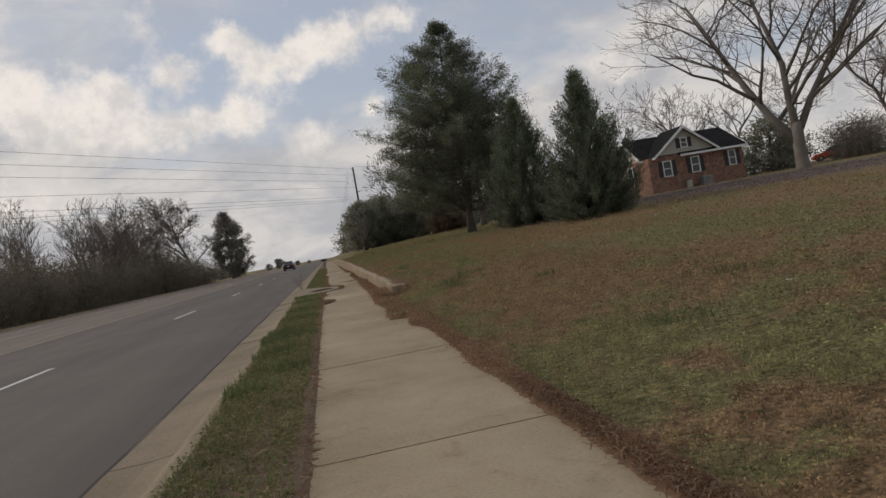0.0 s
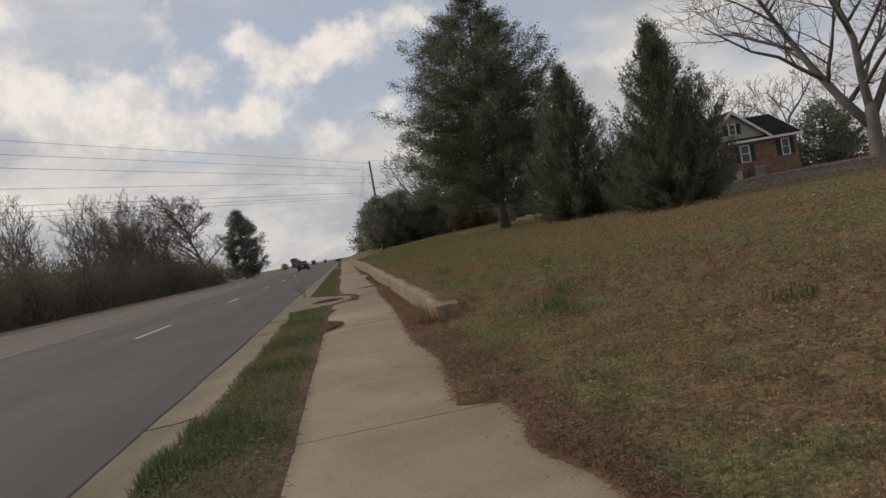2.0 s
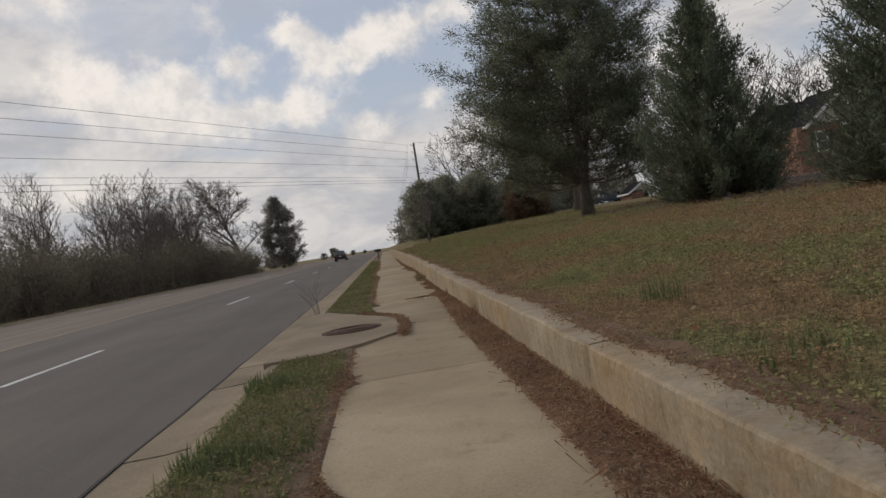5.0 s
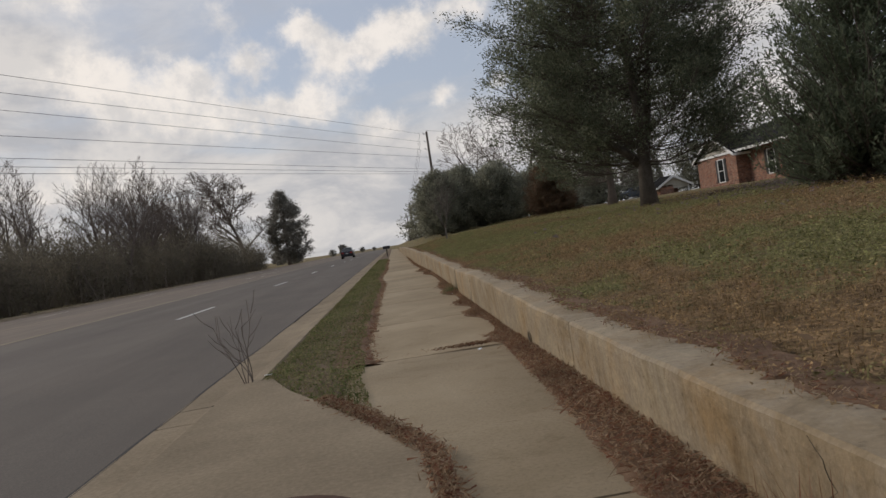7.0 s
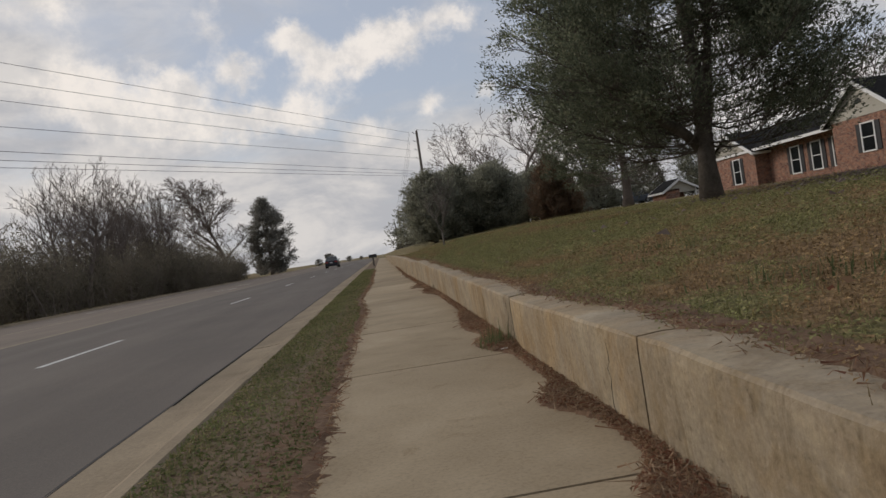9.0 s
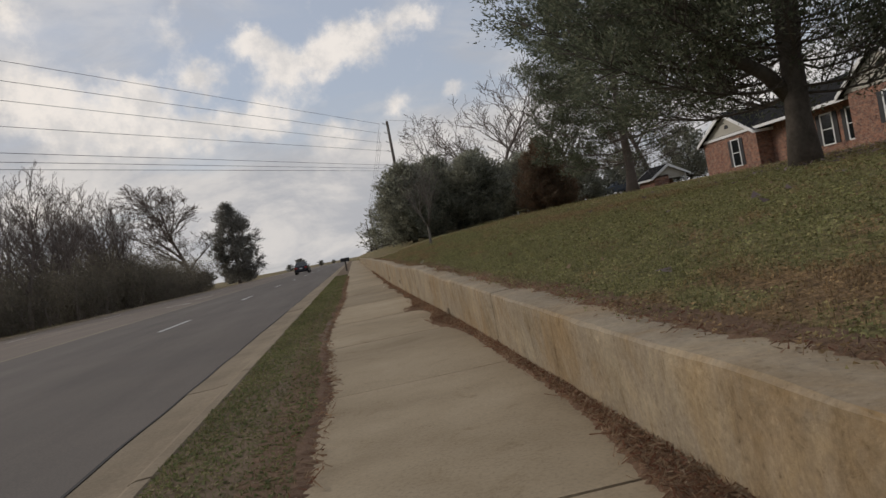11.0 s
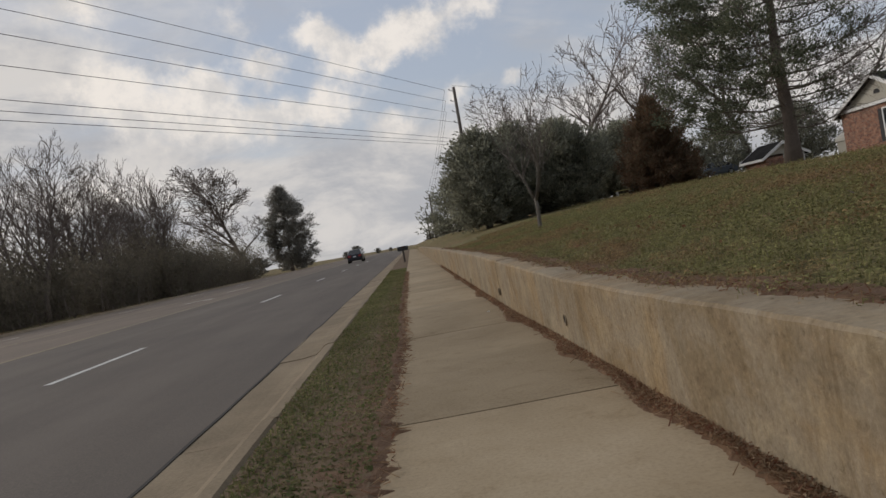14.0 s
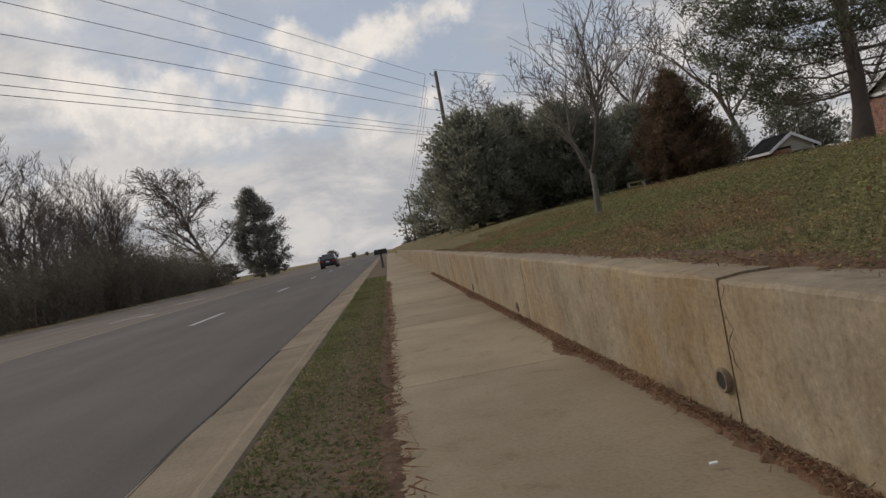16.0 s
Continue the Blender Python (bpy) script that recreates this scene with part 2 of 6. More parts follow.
# far foliage, with the distance haze put into its paler, greyer colour
M["hazed_leaf"] = leafy("haze_paled_foliage", [(0.185, 0.182, 0.165), (0.215, 0.208, 0.185), (0.245, 0.235, 0.205), (0.28, 0.262, 0.225)], glow=0.6)
M["litter_soil"] = grainy("litter_soil", (0.098, 0.056, 0.034), (0.200, 0.126, 0.078), 5.0, 60, 0.97, 1.0, 0.02)
M["grass"] = leafy("grass_blades", [(0.045, 0.070, 0.018), (0.075, 0.095, 0.028), (0.110, 0.115, 0.040), (0.15, 0.125, 0.06), (0.19, 0.145, 0.085)])
M["verge"] = leafy("verge_grass", [(0.100, 0.109, 0.042), (0.127, 0.155, 0.053), (0.172, 0.184, 0.075), (0.230, 0.213, 0.098), (0.322, 0.259, 0.149)])
M["green_weed"] = leafy("green_weed", [(0.090, 0.115, 0.050), (0.125, 0.150, 0.066), (0.165, 0.180, 0.085)])


def turf(name, green, brown, bladed=True):
    """Turf that leans green or brown in broad patches: brown along the middle of the lawn, greener beyond."""
    mt, N, L, bs = material(name, 0.85, 0.0, 0.12)
    co = world_coord(N)
    rnd = N.new("ShaderNodeNewGeometry").outputs["Random Per Island"] if bladed else noise_node(N, L, co, 26, 5, 0.7)
    lo, hi = (0.0, 1.0) if bladed else (0.32, 0.68)
    g = ramp_node(N, L, rnd, [(lo + (hi - lo) * i / (len(green) - 1), c) for i, c in enumerate(green)])
    w = ramp_node(N, L, rnd, [(lo + (hi - lo) * i / (len(brown) - 1), c) for i, c in enumerate(brown)])
    n1, n2 = noise_node(N, L, co, 0.33, 3, 0.6), noise_node(N, L, co, 1.7, 4, 0.65)
    add = N.new("ShaderNodeMath")
    add.operation = "MULTIPLY_ADD"
    add.inputs[1].default_value = 0.9
    L.new(n1, add.inputs[0])
    L.new(n2, add.inputs[2])
    sep = N.new("ShaderNodeSeparateXYZ")
    L.new(co, sep.inputs[0])
    along = N.new("ShaderNodeMapRange")
    for i, v in zip((1, 2, 3, 4), (31.5, 34.5, 0.070, -0.13)):
        along.inputs[i].default_value = v
    L.new(sep.outputs[1], along.inputs[0])
    tot = N.new("ShaderNodeMath")
    L.new(add.outputs[0], tot.inputs[0])
    near = N.new("ShaderNodeMapRange")
    for i, v in zip((1, 2, 3, 4), (13.0, 24.0, -0.03, 0.0)):
        near.inputs[i].default_value = v
    L.new(sep.outputs[1], near.inputs[0])
    later = N.new("ShaderNodeMapRange")
    for i, v in zip((1, 2, 3, 4), (38.0, 42.5, 0.0, 0.12)):
        later.inputs[i].default_value = v
    L.new(sep.outputs[1], later.inputs[0])
    ends = N.new("ShaderNodeMath")
    L.new(near.outputs[0], ends.inputs[0])
    L.new(later.outputs[0], ends.inputs[1])
    both = N.new("ShaderNodeMath")
    L.new(along.outputs[0], both.inputs[0])
    L.new(ends.outputs[0], both.inputs[1])
    L.new(both.outputs[0], tot.inputs[1])
    f = ramp_node(N, L, tot.outputs[0], [(0.94, (0, 0, 0)), (1.10, (1, 1, 1))])
    c = mix_node(N, L, f, g, w)
    tuft_n = noise_node(N, L, co, 7.5, 4, 0.65, 0.6)
    c = mix_node(N, L, 1.0, c, ramp_node(N, L, tuft_n, [(0.34, (0.55, 0.55, 0.55)), (0.5, (0.98, 0.98, 0.98)), (0.66, (1.38, 1.36, 1.32))]), "MULTIPLY")
    leaf_n = noise_node(N, L, co, 34, 4, 0.7)
    c = mix_node(N, L, 0.85, c, ramp_node(N, L, leaf_n, [(0.36, (0.45, 0.45, 0.45)), (0.5, (1.0, 1.0, 1.0)), (0.64, (1.5, 1.48, 1.42))]), "MULTIPLY")
    L.new(c, bs.inputs["Base Color"])
    if bladed:
        see_through(N, L, bs, c, 0.3)
    else:
        bump_node(N, L, bs, rnd, 0.9, 0.03)
    return mt


GREEN = [(0.175, 0.182, 0.078), (0.215, 0.212, 0.092), (0.250, 0.238, 0.106), (0.285, 0.256, 0.124)]
BROWN = [(0.240, 0.164, 0.088), (0.280, 0.192, 0.102), (0.310, 0.216, 0.117), (0.262, 0.194, 0.099)]
M["turf"] = turf("lawn_blades", GREEN, BROWN)
M["lawn"] = turf("lawn_ground", [(0.111, 0.103, 0.044), (0.166, 0.148, 0.068), (0.224, 0.182, 0.088)], [(0.130, 0.085, 0.046), (0.203, 0.135, 0.074), (0.260, 0.179, 0.104)], False)
M["henbit"] = leafy("purple_weed", [(0.16, 0.115, 0.115), (0.22, 0.165, 0.165), (0.27, 0.215, 0.21), (0.19, 0.175, 0.10)])
M["straw"] = leafy("dead_leaves", [(0.165, 0.072, 0.046), (0.250, 0.122, 0.076), (0.290, 0.185, 0.112), (0.33, 0.23, 0.145), (0.40, 0.30, 0.20), (0.115, 0.070, 0.046)])
M["brick"] = grainy("brick", (0.17, 0.055, 0.032), (0.33, 0.125, 0.07), 1.2, 18, 0.9, 0.3, 0.005, island=0.35)
M["mortar"] = grainy("mortar", (0.24, 0.20, 0.17), (0.34, 0.29, 0.25), 1.0, 30, 0.95, 0.2, 0.003)
M["siding"] = grainy("siding", (0.36, 0.34, 0.29), (0.46, 0.44, 0.38), 0.8, 12, 0.7, 0.1, 0.003)
M["white"] = grainy("white_paint", (0.66, 0.66, 0.65), (0.80, 0.80, 0.79), 1.0, 12, 0.5, 0.05, 0.002)
M["roof"] = grainy("roof_shingle", (0.014, 0.014, 0.015), (0.034, 0.033, 0.033), 0.8, 14, 1.0, 0.5, 0.01, 0.02)
M["shutter"] = plain("dark_shutter", (0.03, 0.03, 0.033), 0.6)
M["pole"] = grainy("pole_wood", (0.09, 0.075, 0.062), (0.17, 0.145, 0.125), 1.0, 12, 0.95, 0.4, 0.01)
M["wire"] = plain("wire_black", (0.02, 0.02, 0.022), 0.6)
M["metal_grey"] = plain("grey_metal", (0.30, 0.31, 0.31), 0.45, 0.6)
M["iron"] = grainy("rusty_iron", (0.05, 0.028, 0.02), (0.12, 0.065, 0.045), 4, 40, 0.8, 0.5, 0.004, metallic=0.3)
M["glass"], _N, _L, _b = material("window_glass", 0.06, 0.0, 0.6)
_b.inputs["Base Color"].default_value = (0.012, 0.014, 0.016, 1)


def wall_material():
    """Aged poured concrete with damp runs down the face."""
    mt, N, L, bs = material("wall_concrete", 0.92, 0.0, 0.2)
    co = world_coord(N)
    mp = N.new("ShaderNodeMapping")
    mp.inputs["Scale"].default_value = (1.0, 1.0, 0.3)
    L.new(co, mp.inputs[0])
    runs = noise_node(N, L, mp.outputs[0], 5.0, 8, 0.72, 0.8)
    mott = noise_node(N, L, co, 2.3, 7, 0.72, 0.5)
    fine = noise_node(N, L, co, 48, 5, 0.7)
    patch_n = noise_node(N, L, co, 0.8, 6, 0.7, 0.8)
    base = ramp_node(N, L, mott, [(0.28, (0.190, 0.146, 0.098)), (0.40, (0.275, 0.218, 0.145)), (0.50, (0.300, 0.252, 0.188)), (0.60, (0.345, 0.288, 0.205)), (0.75, (0.40, 0.355, 0.28))])
    warm = ramp_node(N, L, patch_n, [(0.34, (1.10, 0.98, 0.80)), (0.5, (1, 1, 1)), (0.66, (0.88, 0.91, 0.94))])
    base = mix_node(N, L, 1.0, base, warm, "MULTIPLY")
    stain = ramp_node(N, L, runs, [(0.28, (0.55, 0.47, 0.37)), (0.40, (0.88, 0.84, 0.77)), (0.55, (1.0, 0.98, 0.95)), (0.72, (1.18, 1.15, 1.08))])
    c = mix_node(N, L, 0.85, base, stain, "MULTIPLY")
    g = ramp_node(N, L, fine, [(0.3, (0.75, 0.75, 0.75)), (0.7, (1.12, 1.12, 1.12))])
    c = mix_node(N, L, 0.85, c, g, "MULTIPLY")
    flaw = noise_node(N, L, co, 11, 7, 0.75, 0.3)
    c = mix_node(N, L, 0.9, c, ramp_node(N, L, flaw, [(0.30, (0.62, 0.58, 0.52)), (0.42, (0.96, 0.95, 0.93)), (0.60, (1.02, 1.02, 1.02)), (0.72, (1.20, 1.19, 1.16))]), "MULTIPLY")
    drip = N.new("ShaderNodeMapping")
    drip.inputs["Scale"].default_value = (1.0, 1.0, 0.12)
    L.new(co, drip.inputs[0])
    runs2 = noise_node(N, L, drip.outputs[0], 13, 6, 0.7, 0.25)
    c = mix_node(N, L, 0.75, c, ramp_node(N, L, runs2, [(0.27, (0.50, 0.45, 0.38)), (0.40, (0.95, 0.93, 0.9)), (0.62, (1.0, 1.0, 1.0)), (0.74, (1.22, 1.2, 1.15))]), "MULTIPLY")
    pit = noise_node(N, L, co, 24, 6, 0.8, 0.2)
    c = mix_node(N, L, 0.85, c, ramp_node(N, L, pit, [(0.30, (0.50, 0.47, 0.42)), (0.40, (0.97, 0.96, 0.95)), (0.60, (1.03, 1.03, 1.02)), (0.72, (1.28, 1.26, 1.22))]), "MULTIPLY")
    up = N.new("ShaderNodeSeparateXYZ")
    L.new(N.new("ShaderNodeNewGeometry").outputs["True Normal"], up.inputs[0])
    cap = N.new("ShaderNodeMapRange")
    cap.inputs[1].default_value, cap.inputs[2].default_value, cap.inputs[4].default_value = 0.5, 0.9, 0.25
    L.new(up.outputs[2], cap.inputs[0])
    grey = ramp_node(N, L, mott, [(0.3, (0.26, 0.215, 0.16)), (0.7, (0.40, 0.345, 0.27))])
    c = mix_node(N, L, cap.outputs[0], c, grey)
    L.new(c, bs.inputs["Base Color"])
    bump_node(N, L, bs, flaw, 0.6, 0.012)
    return mt


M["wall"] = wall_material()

# ---- mesh helpers ----
rng = np.random.default_rng(7)


def mesh_object(name, verts, faces, mat, parent=None, label="", smooth=False):
    me = bpy.data.meshes.new(name)
    me.from_pydata([tuple(v) for v in verts], [], [tuple(f) for f in faces])
    me.materials.append(mat)
    if smooth:
        me.shade_smooth()
    me.update()
    ob = new(name, me)
    if parent is not None:
        ob.parent = parent
    return tagged(ob, label)


def fast_mesh(name, verts, loops_per_face, mat, parent=None, label=""):
    """Faces of equal size whose corners follow one another in verts."""
    n = len(verts)
    k = loops_per_face
    me = bpy.data.meshes.new(name)
    me.vertices.add(n)
    me.vertices.foreach_set("co", np.asarray(verts, np.float32).ravel())
    me.loops.add(n)
    me.loops.foreach_set("vertex_index", np.arange(n, dtype=np.int32))
    me.polygons.add(n // k)
    me.polygons.foreach_set("loop_start", np.arange(0, n, k, dtype=np.int32))
    me.materials.append(mat)
    me.update()
    me.validate()
    ob = new(name, me)
    if parent is not None:
        ob.parent = parent
    return tagged(ob, label)


def part(name, bm, mat, parent=None, label="", smooth=False):
    me = bpy.data.meshes.new(name)
    bm.to_mesh(me)
    bm.free()
    me.materials.append(mat)
    if smooth:
        me.shade_smooth()
    ob = new(name, me)
    if parent is not None:
        ob.parent = parent
    return tagged(ob, label)


def box_bm(x0, x1, y0, y1, z0, z1, bevel=0.0, bm=None):
    bm = bm or bmesh.new()
    r = bmesh.ops.create_cube(bm, size=1)
    bmesh.ops.transform(bm, verts=r["verts"], matrix=Matrix.Translation(((x0 + x1) / 2, (y0 + y1) / 2, (z0 + z1) / 2)) @ Matrix.Diagonal((x1 - x0, y1 - y0, z1 - z0, 1)))
    if bevel:
        es = {e for v in r["verts"] for e in v.link_edges}
        bmesh.ops.bevel(bm, geom=list(es), offset=bevel, segments=2, affect="EDGES", profile=0.6)
    return bm


def empty(name, loc=(0, 0, 0), rz=0.0):
    ob = new(name)
    ob.matrix_basis = pose(*loc, 0, 0, rz)
    return ob


def tubes(paths, sides=5):
    """Tapered tubes along lists of (point, radius); returns verts, faces."""
    V, F = [], []
    for path in paths:
        base = len(V)
        pts = [Vector(p) for p, _ in path]
        for i, (p, r) in enumerate(path):
            d = (pts[min(i + 1, len(pts) - 1)] - pts[max(i - 1, 0)]).normalized()
            a = d.cross(Vector((0.31, 0.17, 0.93)) if abs(d.z) < 0.9 else Vector((1, 0, 0))).normalized()
            b = d.cross(a)
            for k in range(sides):
                t = 2 * math.pi * k / sides
                V.append(pts[i] + (a * math.cos(t) + b * math.sin(t)) * r)
        for i in range(len(path) - 1):
            for k in range(sides):
                k2 = (k + 1) % sides
                F.append((base + i * sides + k, base + i * sides + k2, base + (i + 1) * sides + k2, base + (i + 1) * sides + k))
        F.append(tuple(base + (len(path) - 1) * sides + k for k in range(sides)))
        F.append(tuple(base + k for k in reversed(range(sides))))
    return V, F


def sprays(centres, along, length, width, r):
    """One narrow quad for each centre, pointing roughly along its direction."""
    n = len(centres)
    d = along + r.normal(0, 0.35, (n, 3))
    d /= np.linalg.norm(d, axis=1, keepdims=True) + 1e-9
    q = r.normal(0, 1, (n, 3))
    s = np.cross(d, q)
    s /= np.linalg.norm(s, axis=1, keepdims=True) + 1e-9
    ln = (length * r.uniform(0.6, 1.35, n))[:, None]
    wd = (width * r.uniform(0.6, 1.35, n))[:, None]
    a, b = centres - d * ln * 0.5, centres + d * ln * 0.5
    m_ = centres + d * ln * 0.05
    out = np.empty((n, 4, 3))
    out[:, 0], out[:, 1], out[:, 2], out[:, 3] = a, m_ + s * wd * 0.5, b, m_ - s * wd * 0.5
    return out.reshape(-1, 3)


def wall_x(y):
    """The wall's face wanders a little from the straight line."""
    return np.interp(y, [13, 22, 24.5, 28.55, 28.9, 36, 37.5, 40.5, 42.5, 44.3, 46, 110], [2.49, 2.485, 2.45, 2.45, 2.485, 2.49, 2.46, 2.415, 2.40, 2.365, 2.36, 2.36])


def wall_top(y):
    return np.interp(y, [-30, 13.1, 13.75, 14.5, 18, 20, 21.6, 23.2, 24.9, 26.3, 28, 29, 30.3, 32, 35, 36.3, 38.9, 40.5, 42.1, 44.8, 46.9, 50, 70, 110], [0.2, 0.205, 0.25, 0.265, 0.29, 0.295, 0.298, 0.312, 0.354, 0.375, 0.362, 0.345, 0.362, 0.371, 0.405, 0.408, 0.49, 0.468, 0.455, 0.507, 0.528, 0.534, 0.53, 0.45])


def bank(y):
    """The lawn's height at its edge: level with the walk before the wall begins."""
    return wall_top(y) * np.clip((y - 10.2) / 3.4, 0.06, 1.0)


def lawn_z(x, y):
    w = bank(y) * np.where(y < 13.15, np.clip((x - 2.45) / 0.7, 0.0, 1.0) ** 0.8, 1.0)
    c = 0.35 + 0.0155 * np.clip(y, -20, 110) + 0.012 * (np.minimum(x, 90) - 11)
    k = 1 - np.exp(-np.maximum(x - 2.7, 0) / np.interp(y, [11.5, 15.0], [3.2, 4.0]))
    wave = 0.03 * np.sin(0.45 * x + 1.3) * np.sin(0.31 * y + 0.4) * np.clip((x - 3) / 4, 0, 1)
    return w + (c - w) * k + wave


def in_world(x, y):
    return (x, y, float(lawn_z(x, y)))

# ---- ground, road, pavement ----


def build_ground():
    xs = [-1500, -700, -300, -150, -90, -60, -40, -30, -24, -20, -18, -17.2, -17.05, 0.63, 0.65, 1.2, 2.28, 2.35, 2.5, 2.66, 2.7, 2.85, 3, 3.2, 3.4, 3.7, 4, 4.7, 5.5, 6.5, 8, 10, 12, 15, 18, 22, 27, 32, 38, 45, 55, 70, 90, 130, 200, 400, 800, 1500]
    ys = sorted([-1500, -600, -250, -120, -60] + [-30 + 1.5 * i for i in range(108)] + [11.6, 12.0, 12.4, 12.8, 13.0, 13.13, 13.17, 13.45, 140, 160, 190, 240, 320, 450, 700, 1100, 1800])
    V, F = [], []
    for y in ys:
        for x in xs:
            if x <= -17.0:
                z = -0.14 + 0.012 * min(abs(x + 17), 30) * 0.6 + 0.08 * noise.noise((x * 0.15, y * 0.15, 3))
            elif x <= 2.3:
                z = -0.30 if x < 0.64 else -0.06
            elif x < 2.66:
                z = lawn_z(x, y) - 0.02 if y < 13.15 else -0.05
                if y < 13.15 and x < 2.4:
                    z = -0.01
            else:
                z = lawn_z(x, y) - 0.026
            if abs(x) > 150 or y > 250:
                z = -0.3 if x > -17 and x < 3 else -0.3 + 0.0006 * abs(x)
            V.append((x, y, z))
    n = len(xs)
    for j in range(len(ys) - 1):
        for i in range(n - 1):
            F.append((j * n + i, j * n + i + 1, (j + 1) * n + i + 1, (j + 1) * n + i))
    return tagged(mesh_object("ground", V, F, M["lawn"], smooth=True), "patchy brown and green winter lawn on sandy soil", "ground", kind="structure")


ground = build_ground()


def strip(name, profile, y0, y1, step, mat, parent=None, label="", wobble=0.0, seed=0):
    """A long sheet with the cross-section profile [(x, z)...], closed to a solid by its own thickness."""
    ys = np.arange(y0, y1 + step * 0.5, step)
    V, F = [], []
    k = len(profile)
    for y in ys:
        for x, z in profile:
            V.append((x + wobble * noise.noise((y * 0.9, x * 3, seed)), y, z))
    for j in range(len(ys) - 1):
        for i in range(k - 1):
            F.append((j * k + i, (j + 1) * k + i, (j + 1) * k + i + 1, j * k + i + 1))
    F.append(tuple(range(k)))
    F.append(tuple(reversed([(len(ys) - 1) * k + i for i in range(k)])))
    return mesh_object(name, V, F, mat, parent, label)


def road_z(x):
    return -0.115 + 0.055 * (1 - ((x + 8.5) / 8.55) ** 2)


road_profile = [(x, road_z(x)) for x in np.linspace(0.05, -17.0, 18)] + [(-17.0, -0.5), (0.05, -0.5)]
road = tagged(strip("road", road_profile, -60, 260, 20, M["asphalt"]), "worn grey asphalt four-lane road with a turn lane", "road", kind="structure")


def patch(name, outline, zf, mat, parent, lift=0.004, label=""):
    V = [(x, y, zf(x) + lift) for x, y in outline]
    return mesh_object(name, V, [tuple(range(len(V)))], mat, parent, label)


for k in range(-3, 19):
    y = 9.7 + 12.2 * k
    patch("lane_dash", [(-3.06, y), (-2.95, y), (-2.95, y + 3.05), (-3.06, y + 3.05)], road_z, M["paint"], road, label="white painted lane dash")
    patch("lane_dash", [(-13.86, y + 4), (-13.75, y + 4), (-13.75, y + 7.05), (-13.86, y + 7.05)], road_z, M["paint"], road, label="white painted lane dash")
for x in (-6.55, -10.6):
    patch("centre_line", [(x - 0.06, -60), (x + 0.06, -60), (x + 0.06, 240), (x - 0.06, 240)], road_z, M["yellow"], road, label="faded yellow line")


def turn_arrow(y, s):
    o = [(-0.07, 0), (0.07, 0), (0.07, 1.3), (0.45, 1.75), (0.8, 1.75), (0.8, 1.45), (1.35, 1.95), (0.8, 2.5), (0.8, 2.15), (0.3, 2.15), (-0.07, 1.7)]
    patch("turn_arrow", [(-8.7 + s * 0.75 * x, y + s * 0.9 * yy) for x, yy in o], road_z, M["paint"], road, label="white painted turn arrow")


for y, s in ((69.0, 1), (82.0, -1)):
    turn_arrow(y, s)

tar = tagged(strip("tar_joint", [(0.030, -0.112), (0.062, -0.1075), (0.062, -0.2), (0.030, -0.2)], -60, 200, 0.12, M["tar"], wobble=0.022), "dark tar joint between asphalt and gutter", "joint", kind="structure")

# kerb and gutter, cast in lengths
kerb = tagged(empty("kerb"), "weathered tan concrete kerb and gutter", "kerb", kind="structure")


def kerb_mesh(length, seed):
    prof = [(0.05, -0.112), (0.28, -0.108), (0.42, -0.092), (0.48, -0.055), (0.515, -0.018), (0.55, -0.003), (0.62, 0.0), (0.64, -0.02), (0.64, -0.4), (0.05, -0.4)]
    n = 6
    V, F = [], []
    for j in range(n + 1):
        y = length * j / n
        for i, (x, z) in enumerate(prof):
            V.append((x, y, z))
    k = len(prof)
    for j in range(n):
        for i in range(k):
            i2 = (i + 1) % k
            F.append((j * k + i, (j + 1) * k + i, (j + 1) * k + i2, j * k + i2))
    F.append(tuple(range(k)))
    F.append(tuple(reversed([n * k + i for i in range(k)])))
    me = bpy.data.meshes.new("kerb_length")
    me.from_pydata(V, [], F)
    me.materials.append(M["gutter"])
    return me


KERB = 3.05
kme = kerb_mesh(KERB - 0.018, 0)
for i in range(-8, 66):
    o = new("kerb_length", kme)
    o.parent = kerb
    o.matrix_basis = pose(random.uniform(-0.006, 0.006), 2.05 + KERB * i, random.uniform(-0.004, 0.004))

far_kerb = tagged(strip("far_kerb", [(-17.45, -0.02), (-17.3, 0.0), (-17.16, -0.01), (-17.1, -0.09), (-16.98, -0.1), (-16.98, -0.4), (-17.45, -0.4)], -60, 260, 3.05, M["gutter"]), "weathered kerb on the road's far side", "kerb", kind="structure")

# verge: soil strip between kerb and walk
verge = tagged(strip("verge", [(0.635, -0.012), (0.75, 0.004), (1.05, 0.014), (1.24, 0.008), (1.3, -0.02), (1.3, -0.2), (0.635, -0.2)], -60, 200, 1.0, M["dirt"]), "narrow grassy verge between kerb and sidewalk", "verge", kind="structure")

# sidewalk slabs
JOINTS = [-7.2, -4.4, -1.6, 1.15, 3.92, 6.66, 9.45, 12.2, 14.97, 17.95, 20.95, 24.0, 26.3, 28.85, 31.25, 33.5, 35.8, 38.07, 41.0, 44.0, 46.92] + [46.92 + 2.95 * i for i in range(1, 40)]
sidewalk = tagged(empty("sidewalk"), "tan concrete sidewalk of long slabs with dirty joints", "sidewalk", kind="structure")


